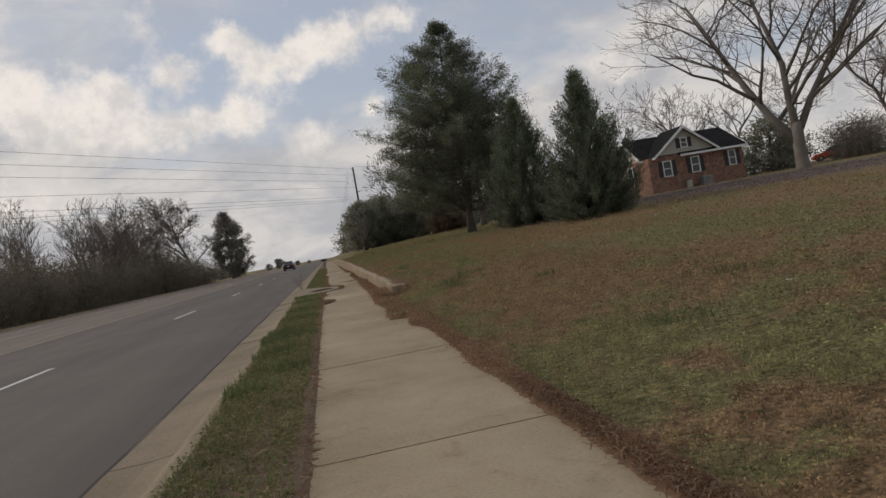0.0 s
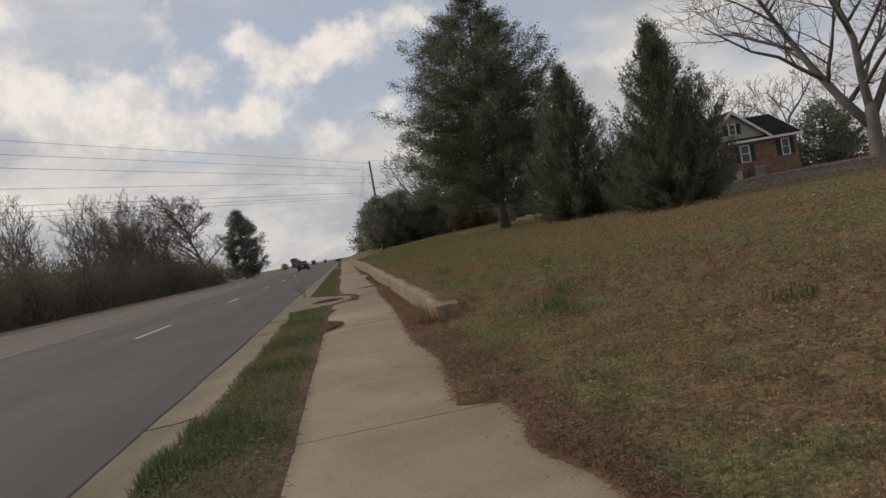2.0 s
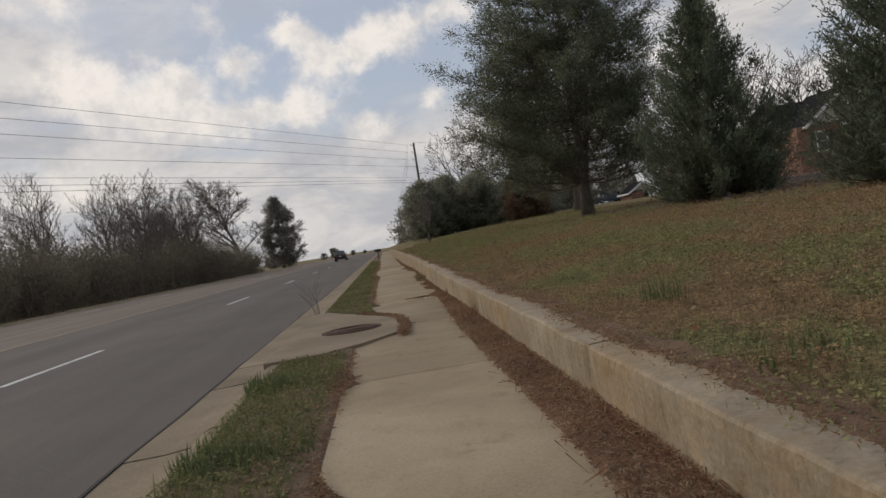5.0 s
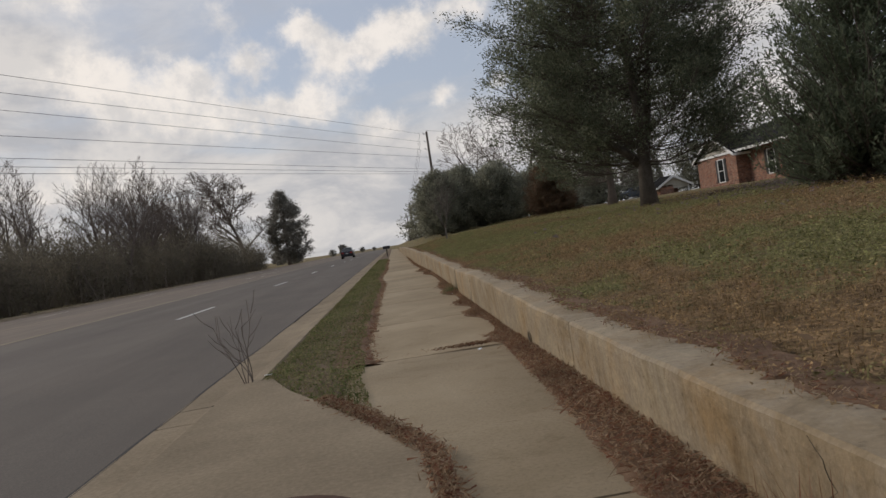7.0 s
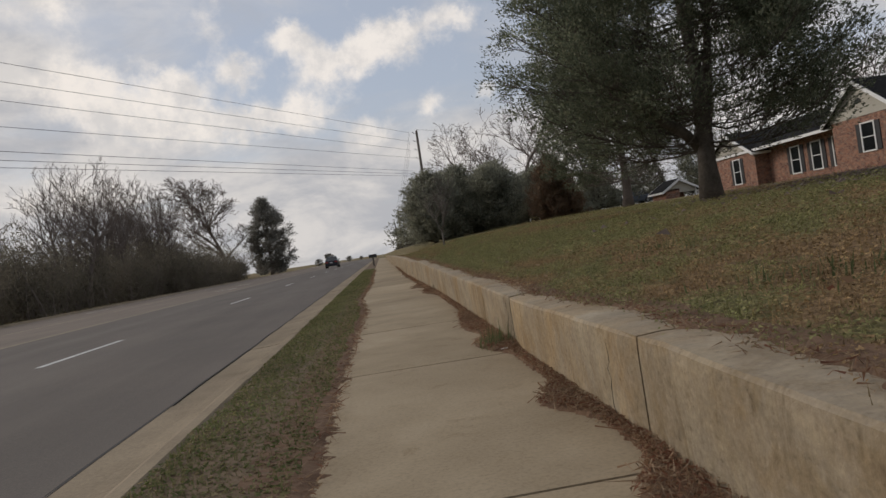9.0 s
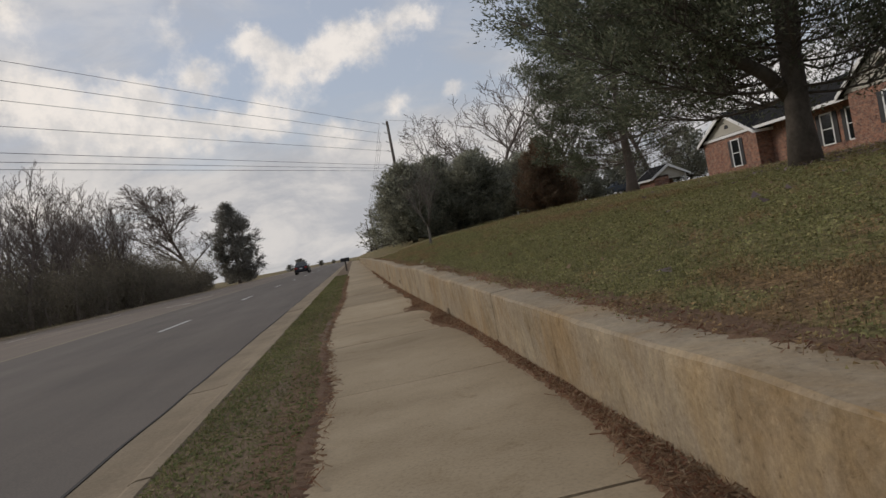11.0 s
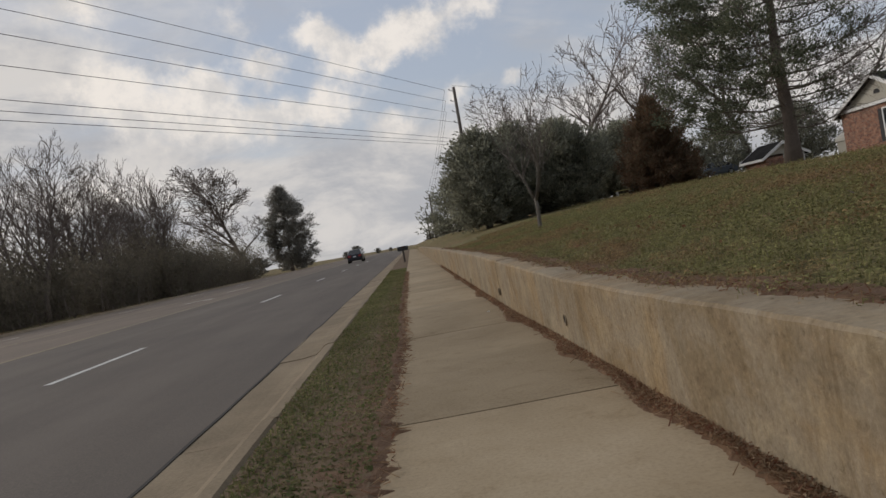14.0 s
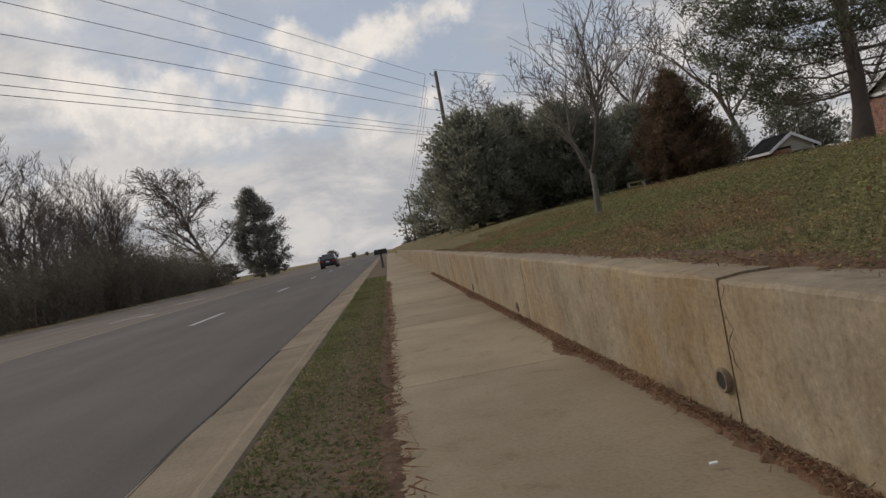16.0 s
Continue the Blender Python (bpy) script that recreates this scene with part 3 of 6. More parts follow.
def slab(y0, y1, seed):
    r = random.Random(seed)
    x0, x1 = 1.16, 2.40 if y0 < 12 else 2.485
    gap = 0.008
    n, mcross = 14, 4
    tilt, dz = r.uniform(-0.002, 0.002), r.uniform(-0.001, 0.001)
    V, F = [], []
    skew = 0.0
    for j in range(n + 1):
        t = j / n
        for i in range(mcross + 1):
            s = i / mcross
            x = x0 + (x1 - x0) * s
            y = y0 + gap + (y1 - y0 - 2 * gap) * t + skew * s
            edge = min(t, 1 - t) * (y1 - y0) < 0.02 or i in (0, mcross)
            z = dz + tilt * (t - 0.5) + 0.006 * noise.noise((x, y, 5)) - (0.008 if edge else 0)
            V.append((x, y, z))
    k = mcross + 1
    for j in range(n):
        for i in range(mcross):
            F.append((j * k + i, j * k + i + 1, (j + 1) * k + i + 1, (j + 1) * k + i))
    # skirt
    ring = [i for i in range(k)] + [j * k + mcross for j in range(1, n + 1)] + [n * k + i for i in range(mcross - 1, -1, -1)] + [j * k for j in range(n - 1, 0, -1)]
    b = len(V)
    for i in ring:
        V.append((V[i][0], V[i][1], -0.15))
    for q in range(len(ring)):
        q2 = (q + 1) % len(ring)
        F.append((ring[q], b + q, b + q2, ring[q2]))
    mesh_object("slab", V, F, M["concrete"], sidewalk)


for i in range(len(JOINTS) - 1):
    slab(JOINTS[i], JOINTS[i + 1], i)

soil = tagged(strip("walk_soil", [(2.40, -0.03), (2.5, -0.02), (2.5, -0.2), (2.40, -0.2)], 13.0, 160, 1.0, M["dirt"]), "dark soil strip at the foot of the wall", "soil", kind="structure")

# ---- retaining wall ----
WALL_JOINTS = [13.15, 16.4, 19.45, 22.5, 26.5, 29.02, 30.34, 33.9, 38.98, 45.08, 48.3, 51.2, 54.2, 57.2, 60.2] + [60.2 + 3 * i for i in range(1, 20)]
retaining_wall = tagged(empty("retaining_wall", (2.49, 13.4, 0)), "low stained poured-concrete retaining wall beside the sidewalk", "retaining wall", kind="structure")


def wall_piece(y0, y1, seed):
    n = max(8, int((y1 - y0) / 0.12))
    V, F = [], []
    g = 0.007
    for j in range(n + 1):
        y = y0 + g + (y1 - y0 - 2 * g) * j / n
        e = 0.02 * (1 if j in (0, n) else 0)
        t = wall_top(y) + 0.010 * noise.noise((y * 1.7, 0, seed)) + 0.006 * noise.noise((y * 9, 3, seed)) - e * 0.5
        q = 0.006 * noise.noise((y * 2.3, 7, seed))
        for x, z in ((2.515, -0.3), (2.505 + e * 0.5 + q * 0.5, 0.02), (2.492 + e + q, t - 0.05), (2.494 + e + q, t - 0.014 - abs(q)), (2.504 + e * 0.5 + 2 * abs(q), t - 0.003), (2.60, t + 0.003), (2.76, t - 0.002), (2.775, t - 0.03), (2.775, -0.3)):
            V.append((x - 4.98 + float(wall_x(y)), y - 13.4, z))
    k = 9
    for j in range(n):
        for i in range(k):
            i2 = (i + 1) % k
            F.append((j * k + i, j * k + i2, (j + 1) * k + i2, (j + 1) * k + i))
    F.append(tuple(reversed(range(k))))
    F.append(tuple(n * k + i for i in range(k)))
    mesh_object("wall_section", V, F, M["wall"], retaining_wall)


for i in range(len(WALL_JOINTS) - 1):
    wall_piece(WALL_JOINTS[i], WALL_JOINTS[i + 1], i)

# ---- trees ----


def branchy(r, base, height, spread, levels, n0, lean=(0, 0), r0=0.16, fork=0.35, up=0.55, thin=0.004, twigs_each=4):
    """A bare broadleaf tree: lists of trunk-and-limb tubes and twig tubes."""
    limbs, twigs = [], []

    def grow(p, d, length, rad, lev):
        k = 5 if lev < 2 else 4 if lev < 3 else 3
        pts = [(p.copy(), rad)]
        for i in range(k):
            d = (d + Vector((r.gauss(0, 0.13), r.gauss(0, 0.13), r.gauss(0.03, 0.08)))).normalized()
            p = p + d * (length / k)
            pts.append((p.copy(), max(rad * (1 - 0.75 * (i + 1) / k), thin)))
        (limbs if lev <= 1 else twigs).append(pts)
        if lev >= levels:
            return
        kids = n0 if lev == 0 else (5 if lev == 1 else twigs_each)
        for i in range(kids):
            t = fork + (1 - fork) * (i + r.random() * 0.8) / kids
            j = min(int(t * k), k - 1)
            a, b = pts[j], pts[j + 1]
            u = t * k - j
            q = a[0].lerp(b[0], min(u, 1))
            rr = (a[1] + (b[1] - a[1]) * min(u, 1)) * 0.62
            side = Vector((r.gauss(0, 1), r.gauss(0, 1), 0)).normalized()
            if lev >= 1:
                side = (side - d * side.dot(d)).normalized()
            nd = (d * (0.7 if lev else 0.5) + side * spread + Vector((0, 0, up * (0.6 if lev == 0 else 0.35)))).normalized()
            grow(q, nd, length * r.uniform(0.42, 0.66) * (1.15 - 0.4 * t), max(rr, thin * 1.3), lev + 1)

    grow(Vector(base), Vector((lean[0], lean[1], 1)).normalized(), height * 0.72, r0, 0)
    return limbs, twigs


def bare_tree(name, loc, height, seed, label, bark="pale_bark", levels=4, n0=8, spread=0.75, r0=None, lean=(0, 0), fork=0.3, up=0.55, thin=0.004, group="", twigs_each=4):
    r = random.Random(seed)
    limbs, twigs = branchy(r, (0, 0, -0.1), height, spread, levels, n0, lean, r0 or height * 0.018, fork, up, thin, twigs_each)
    t = tagged(empty(name, loc), label, "tree", group)
    V, F = tubes([limbs[0]], 8)
    mesh_object("trunk", V, F, M[bark], t, smooth=True)
    V, F = tubes(limbs[1:], 5)
    mesh_object("branchwork", V, F, M[bark], t, smooth=True)
    V, F = tubes(twigs, 3)
    mesh_object("crown", V, F, M["twig"], t)
    return t


def needles(centres, along, length, width, r):
    """One slim triangle for each centre."""
    n = len(centres)
    d = along + r.normal(0, 0.4, (n, 3))
    d /= np.linalg.norm(d, axis=1, keepdims=True) + 1e-9
    s = np.cross(d, r.normal(0, 1, (n, 3)))
    s /= np.linalg.norm(s, axis=1, keepdims=True) + 1e-9
    ln = (length * r.uniform(0.5, 1.5, n))[:, None]
    wd = (width * r.uniform(0.6, 1.4, n))[:, None]
    out = np.empty((n, 3, 3))
    out[:, 0], out[:, 1], out[:, 2] = centres - d * ln * 0.4 + s * wd * 0.5, centres - d * ln * 0.4 - s * wd * 0.5, centres + d * ln * 0.6
    return out.reshape(-1, 3)


def conifer(name, loc, height, radius, seed, label, mat, bark="bark", clear=0.0, shape="cone", dens=1.0, spray=0.30, trunk_r=0.2, droop=0.15, tops=1, gap=0.0, shift=(0.0, 0.0), lumps=0.34, leaf=1.0, slim=0.34, steep=0.55, tuft=None):
    """An evergreen: trunk, limbs and a ragged crown of many small sprays."""
    r = random.Random(seed)
    rr = np.random.default_rng(seed)
    t = tagged(empty(name, loc), label, "tree")
    trunk = [(Vector((0.12 * noise.noise((i * 0.7, seed, 0)), 0.12 * noise.noise((i * 0.7, seed, 5)), height * 0.97 * i / 9 - (0.15 if i == 0 else 0))), trunk_r * (1.3 if i == 0 else 1) * (1 - i / 9.6)) for i in range(10)]
    V, F = tubes([trunk], 10)
    mesh_object("trunk", V, F, M[bark], t, smooth=True)
    limbs, cen, dirs = [], [], []

    def prof(u):
        if shape == "cone":
            return (1 - u) ** 0.92 * min(1, 0.68 + 1.9 * u) + 0.02
        if shape == "cedar":
            return 0.80 + 0.20 * u / 0.3 if u < 0.3 else max(0.04, 1 - (u - 0.3) / 0.72) ** 0.72
        if shape == "egg":
            return (max(0.0, 1 - ((u - 0.36) / 0.66) ** 2)) ** 0.55 if u > 0.36 else 0.62 + 0.38 * (u / 0.36) ** 0.7
        return max(0.05, math.sin(math.pi * min(1, 0.16 + 0.86 * u)) ** 0.6)

    n = int(150 * dens)
    rows = []
    for i in range(n):
        u = (i + r.random()) / n
        rows.append((u, r.uniform(0, 2 * math.pi), None, 0))
    for k in range(tops - 1):
        a0 = 2 * math.pi * (k + r.uniform(-0.3, 0.3)) / max(tops - 1, 1)
        q = r.uniform(0.22, 0.5)
        top = height * (1.0 - 0.62 * q + r.uniform(-0.06, 0.05))
        for j in range(20):
            v = (j + r.random()) / 20
            rows.append((0.5, r.uniform(0, 2 * math.pi), Vector((math.cos(a0) * radius * q, math.sin(a0) * radius * q, top * (0.52 + 0.48 * v))), 0.62 * (1 - v) ** 0.8 + 0.05))
    for u, a, start, reach in rows:
        z = clear + (height - clear) * u * 0.985
        lump = 0.80 + lumps * noise.noise((math.cos(a) * 1.3 + seed, math.sin(a) * 1.3, z * 0.42)) + r.uniform(-0.12, 0.12)
        ln = max(radius * prof(u) * lump, 0.12)
        rise = -droop + steep * u + (0.25 if shape == "cone" else 0.1)
        ln *= 1 + (shift[0] * math.cos(a) + shift[1] * math.sin(a))
        d = Vector((math.cos(a), math.sin(a), rise)).normalized()
        p0 = Vector((0, 0, z))
        if start is not None:
            p0, ln = start, reach
            d = Vector((math.cos(a) * 0.5, math.sin(a) * 0.5, 1)).normalized()
        pts = [(p0, 0.012 * ln + 0.014)]
        p = p0
        k = 5
        for j in range(k):
            d = (d + Vector((r.gauss(0, 0.09), r.gauss(0, 0.09), 0.05))).normalized()
            p = p + d * ln / k
            pts.append((p, max((0.012 * ln + 0.014) * (1 - (j + 1) / (k + 0.3)), 0.004)))
        limbs.append(pts)
        m = int(max(10, (ln * 42 + 12)) * (1 - gap * r.random()) * leaf * (1.0 if start is None else 1.2))
        ts = rr.beta(2.2, 1.25, m)
        P = np.array([list(q) for q, _ in pts])
        idx = np.clip((ts * k).astype(int), 0, k - 1)
        fr = (ts * k - idx)[:, None]
        c = P[idx] * (1 - fr) + P[idx + 1] * fr
        sg = (0.10 + 0.13 * ln * (1.1 - ts))[:, None] * 0.75
        off = rr.normal(0, 1, (m, 3)) * sg
        off[:, 2] *= 0.7
        if tuft:
            q = max(2, m // tuft[2])
            pick = rr.integers(0, q, m)
            c = c[:q][pick]
            off = off[:q][pick] * 1.25 + rr.normal(0, 1, (m, 3)) * np.array([tuft[0], tuft[0], tuft[1]])
        cen.append(c + off)
        out = np.tile(np.array([d.x, d.y, d.z + 0.35]), (m, 1)) + off * 1.5
        dirs.append(out)
    V, F = tubes(limbs, 4)
    mesh_object("branchwork", V, F, M[bark], t)
    c, d = np.concatenate(cen), np.concatenate(dirs)
    d /= np.linalg.norm(d, axis=1, keepdims=True)
    fast_mesh("crown", needles(c, d, spray, spray * slim, rr), 3, M[mat], t)
    return t


def at(x, y, dz=0.0):
    return (x, y, lawn_z(x, y) + dz)


def leaf_tris(centres, along, length, width, r, loose=0.4):
    """One pointed leaf spray for each centre."""
    n = len(centres)
    d = along + r.normal(0, loose, (n, 3))
    d /= np.linalg.norm(d, axis=1, keepdims=True) + 1e-9
    w = np.cross(d, r.normal(0, 1, (n, 3)))
    w /= np.linalg.norm(w, axis=1, keepdims=True) + 1e-9
    ln, wd = (length * r.uniform(0.55, 1.45, n))[:, None], (width * r.uniform(0.6, 1.4, n))[:, None]
    out = np.empty((n, 3, 3))
    out[:, 0], out[:, 1], out[:, 2] = centres - d * ln * 0.4 + w * wd * 0.5, centres - d * ln * 0.4 - w * wd * 0.5, centres + d * ln * 0.6
    return out.reshape(-1, 3)


def clump_tree(name, loc, height, env, seed, label, mat, bark="bark", trunk_r=0.2, limbs=110, subs=7, leaves=90, clump=(0.2, 0.12), leaf=(0.11, 0.05), rise=0.35, upward=0.35, ragged=0.3, holes=0.25, shift=(0.0, 0.0), leafy_side=None, forks=(), clear=0.05, core=0.3, category="tree", group="", stub=0.0, limb_r=1.0, shoot=1.0):
    """An evergreen: trunk, limbs and side shoots, with foliage in separate clumps at the shoots' ends. env: (share of the height, reach in metres)."""
    r, rr = random.Random(seed), np.random.default_rng(seed)
    t = tagged(empty(name, loc), label, category, group)
    eu, er = [e[0] for e in env], [e[1] for e in env]
    wob = 0.02 * height

    def axis(z):
        return Vector((wob * noise.noise((z * 0.25, seed, 0)), wob * noise.noise((z * 0.25, seed, 5)), z))

    trunk = [(axis(height * 0.97 * i / 13 - (0.2 if i == 0 else 0)), trunk_r * (1.45 if i == 0 else 1) * max(1 - i / 13.6, 0.03)) for i in range(14)]
    V, F = tubes([trunk], 12)
    mesh_object("trunk", V, F, M[bark], t, smooth=True)
    for pts in forks:
        V, F = tubes([[(Vector(p), q) for p, q in pts]], 10)
        mesh_object("fork", V, F, M[bark], t, smooth=True)
    wood, cen, dirs = [], [], []
    for i in range(limbs):
        u = clear + (1 - clear) * (i + r.random()) / limbs
        a = 2.39996 * i + r.uniform(-0.5, 0.5)
        ca, sa = math.cos(a), math.sin(a)
        z = height * u
        reach = float(np.interp(u, eu, er)) * (1 + shift[0] * ca + shift[1] * sa)
        reach *= 1 - ragged * 0.5 + ragged * (noise.noise((ca * 1.4 + seed, sa * 1.4, z * 0.5)) + r.uniform(-0.5, 0.5))
        reach = max(reach, 0.12)
        start = axis(min(max(z - rise * reach, 0.06 * height), height * 0.96))
        tip = axis(z) + Vector((ca * reach, sa * reach, 0))
        bow = Vector((0, 0, -0.10 * reach if rise < 0.6 else -0.16 * reach))
        pts = []
        for j in range(6):
            q = j / 5
            p = start.lerp(tip, q) + bow * (4 * q * (1 - q)) + Vector((r.gauss(0, 0.03), r.gauss(0, 0.03), r.gauss(0, 0.02))) * reach * (0.4 if j else 0)
            pts.append((p, max(limb_r * (0.010 * reach + 0.012) * (1 - 0.85 * q), 0.004)))
        wood.append(pts)
        out = (tip - start).normalized()
        side = out.cross(Vector((0, 0, 1))).normalized()
        k = max(2, int(subs * (0.35 + reach / max(er))))
        for j in range(k):
            q = 0.28 + 0.72 * (j + r.random()) / k if r.random() > core else r.uniform(0.1, 0.7)
            q = min(q, 1.0)
            f = q * 5
            i0 = min(int(f), 4)
            p = pts[i0][0].lerp(pts[i0 + 1][0], f - i0)
            ln = (0.16 + 0.36 * (1.08 - q)) * min(reach, 3.4) * r.uniform(0.5, 1.2) * shoot
            d = (out * r.uniform(0.2, 1.0) + side * r.uniform(-1, 1) + Vector((0, 0, r.uniform(-0.25, 0.75) + upward * 0.6))).normalized()
            e = p + d * ln
            wood.append([(p, 0.007 + 0.0015 * reach), (p.lerp(e, 0.5) + Vector((0, 0, -0.03 * ln)), 0.007), (e, 0.004)])
            bare = noise.noise((e.x * 0.75 + seed, e.y * 0.75, e.z * 0.75)) + r.uniform(-0.25, 0.25) < -0.5 + holes
            if leafy_side and r.random() > min(1.0, max(leafy_side[2], 0.55 - (e.x * leafy_side[0] + e.y * leafy_side[1]) + leafy_side[3] * (u - 0.5))):
                bare = True
            if bare:
                for _ in range(3):
                    w = (d + Vector((r.gauss(0, 0.5), r.gauss(0, 0.5), r.gauss(stub, 0.4)))).normalized()
                    g0 = p.lerp(e, r.uniform(0.4, 1))
                    wood.append([(g0, 0.006), (g0 + w * ln * 0.35, 0.0045), (g0 + w * ln * 0.6 + Vector((0, 0, stub * 0.2)), 0.003)])
                continue
            m = int(leaves * r.uniform(0.6, 1.35))
            ax = np.array((d + out * 0.4 + Vector((0, 0, upward))).normalized())
            off = rr.normal(0, clump[0], (m, 3)) + ax[None] * rr.normal(0, clump[1], m)[:, None]
            off[:, 2] *= 0.8
            cen.append(np.array(e)[None] + off)
            dirs.append(ax[None] + off / (clump[0] * 2.2))
    V, F = tubes(wood, 4)
    mesh_object("branchwork", V, F, M[bark], t)
    c, d = np.concatenate(cen), np.concatenate(dirs)
    d /= np.linalg.norm(d, axis=1, keepdims=True) + 1e-9
    fast_mesh("crown", leaf_tris(c, d, leaf[0], leaf[1], rr), 3, M[mat], t)
    return t


CEDAR = ((0.05, 2.5), (0.12, 3.9), (0.22, 4.8), (0.36, 5.0), (0.5, 4.9), (0.64, 4.3), (0.74, 3.5), (0.84, 2.4), (0.93, 1.2), (1.0, 0.2))
clump_tree("cedar_tree", at(10.0, 41.2), 12.3, CEDAR, 11, "tall dark old cedar with thin patches and a thick forked trunk", "cedar", trunk_r=0.23, limbs=120, subs=34, leaves=62, clump=(0.16, 0.08), leaf=(0.095, 0.040), rise=0.22, upward=0.15, ragged=0.34, holes=0.10, shift=(-0.12, 0.08), clear=0.17, core=0.45, limb_r=0.6, forks=([((0.0, 0, 1.2), 0.15), ((-0.55, -0.1, 1.75), 0.13), ((-1.2, -0.1, 2.2), 0.11), ((-1.9, 0.1, 3.1), 0.08), ((-2.4, 0.2, 4.3), 0.05)], [((0, 0, 1.3), 0.17), ((0.28, 0.1, 2.4), 0.14), ((0.55, 0.2, 3.9), 0.10), ((0.8, 0.3, 5.4), 0.06)]))
CYPRESS = ((0.02, 1.9), (0.10, 2.3), (0.24, 2.4), (0.40, 2.15), (0.58, 1.65), (0.74, 1.08), (0.86, 0.62), (0.95, 0.26), (1.0, 0.05))
clump_tree("cypress_tree", at(10.8, 31.6), 5.75, CYPRESS, 12, "dense dark green cypress reaching down to the lawn", "spruce", trunk_r=0.13, limbs=330, subs=6, leaves=46, clump=(0.075, 0.15), leaf=(0.10, 0.034), shoot=0.5, rise=0.85, upward=0.9, ragged=0.26, holes=-0.3, clear=0.03)
clump_tree("cypress_tree", at(11.1, 24.65), 5.15, [(u, 0.84 * q) for u, q in CYPRESS], 13, "dense dark green cypress with a ragged pointed top", "spruce", trunk_r=0.13, limbs=330, subs=6, leaves=46, clump=(0.07, 0.15), leaf=(0.09, 0.030), shoot=0.5, rise=0.85, upward=0.9, ragged=0.30, holes=-0.3, clear=0.03)
PINE = ((0.10, 1.8), (0.18, 3.8), (0.32, 4.9), (0.55, 4.9), (0.75, 4.0), (0.9, 2.4), (1.0, 0.6))
clump_tree("pine_tree", at(15.7, 62.7), 12.5, PINE, 14, "tall thin-crowned evergreen with bare lower limbs and a pale lower trunk", "cedar", bark="twig", trunk_r=0.25, limbs=95, subs=20, leaves=70, clump=(0.16, 0.10), leaf=(0.115, 0.052), rise=0.2, upward=0.2, ragged=0.4, holes=0.02, clear=0.15, leafy_side=(0.22, 0.0, 0.03, 0.5), stub=-0.5, limb_r=0.8)
RUSTY = ((0.02, 1.7), (0.15, 2.05), (0.35, 2.0), (0.6, 1.45), (0.85, 0.7), (1.0, 0.12))
clump_tree("rusty_cedar", at(13.4, 70.0), 4.2, RUSTY, 15, "rusty brown winter cedar with a full round crown", "rust", trunk_r=0.12, limbs=130, subs=6, leaves=70, clump=(0.12, 0.14), leaf=(0.13, 0.05), rise=0.7, upward=0.6, ragged=0.3, holes=-0.2, clear=0.03)
ROUND = ((0.02, 0.72), (0.12, 0.92), (0.35, 1.0), (0.58, 0.92), (0.78, 0.7), (0.92, 0.42), (1.0, 0.12))
for i, (x, y, h, w) in enumerate(((5.6, 73, 4.9, 2.3), (7.8, 76, 5.0, 2.6), (9.8, 74, 4.4, 2.4), (11.3, 80, 5.2, 2.7), (7.4, 82, 5.3, 2.5), (14.2, 77, 4.0, 2.3), (9.6, 90, 5.6, 3.0), (17.5, 84, 3.6, 2.6))):
    clump_tree("evergreen_tree", at(x, y), h, [(u, w * q) for u, q in ROUND], 30 + i, "dark dense evergreen tree at the lawn's far edge", "oak", trunk_r=0.14, limbs=105, subs=6, leaves=44, clump=(0.20, 0.10), leaf=(0.17, 0.085), rise=0.45, upward=0.4, ragged=0.34, holes=-0.15, clear=0.04)



def forked_tree(name, loc, stems, seed, label, trunk, thin=0.012, levels=4, n0=11, spread=0.8, up=0.5):
    """A bare tree whose short trunk parts into several leaning stems: (start height, lean x, lean y, length, radius)."""
    r = random.Random(seed)
    t = tagged(empty(name, loc), label, "tree")
    V, F = tubes([trunk], 12)
    mesh_object("trunk", V, F, M["pale_bark"], t, smooth=True)
    twigs = []
    for z, lx, ly, length, rad in stems:
        limbs, tw = branchy(r, (0, 0, z), length / 0.72, spread, levels, n0, (lx, ly), rad, 0.16, up, thin, 4)
        V, F = tubes([limbs[0]], 9)
        mesh_object("stem", V, F, M["pale_bark"], t, smooth=True)
        V, F = tubes(limbs[1:], 5)
        mesh_object("branchwork", V, F, M["pale_bark"], t, smooth=True)
        twigs += tw
    V, F = tubes(twigs, 3)
    mesh_object("crown", V, F, M["twig"], t)
    return t


forked_tree("bare_tree", at(34.1, 44.3), ((1.6, -0.62, 0.1, 13.5, 0.31), (2.2, 0.10, 0.05, 13.0, 0.28), (2.4, 0.42, -0.1, 12.5, 0.27)), 8, "large leafless tree with a thick grey trunk forking low", [((0, 0, -0.3), 0.62), ((0, 0, 0.25), 0.46), ((-0.05, 0, 1.2), 0.41), ((-0.05, 0, 2.4), 0.40), ((-0.02, 0, 3.2), 0.30)])
forked_tree("sapling_tree", at(4.2, 52.0), ((0.5, -0.30, 0.1, 1.6, 0.022), (0.55, -0.08, -0.2, 2.0, 0.025), (0.58, 0.14, 0.15, 1.85, 0.022), (0.52, 0.30, -0.1, 1.4, 0.018), (0.6, -0.45, -0.15, 1.4, 0.017)), 3, "small leafless ornamental tree with upright pale branches", [((0, 0, -0.1), 0.055), ((0, 0, 0.1), 0.042), ((0.01, 0, 0.4), 0.036), ((0, 0, 0.68), 0.028)], 0.003, 2, 9, 0.5, 0.7)

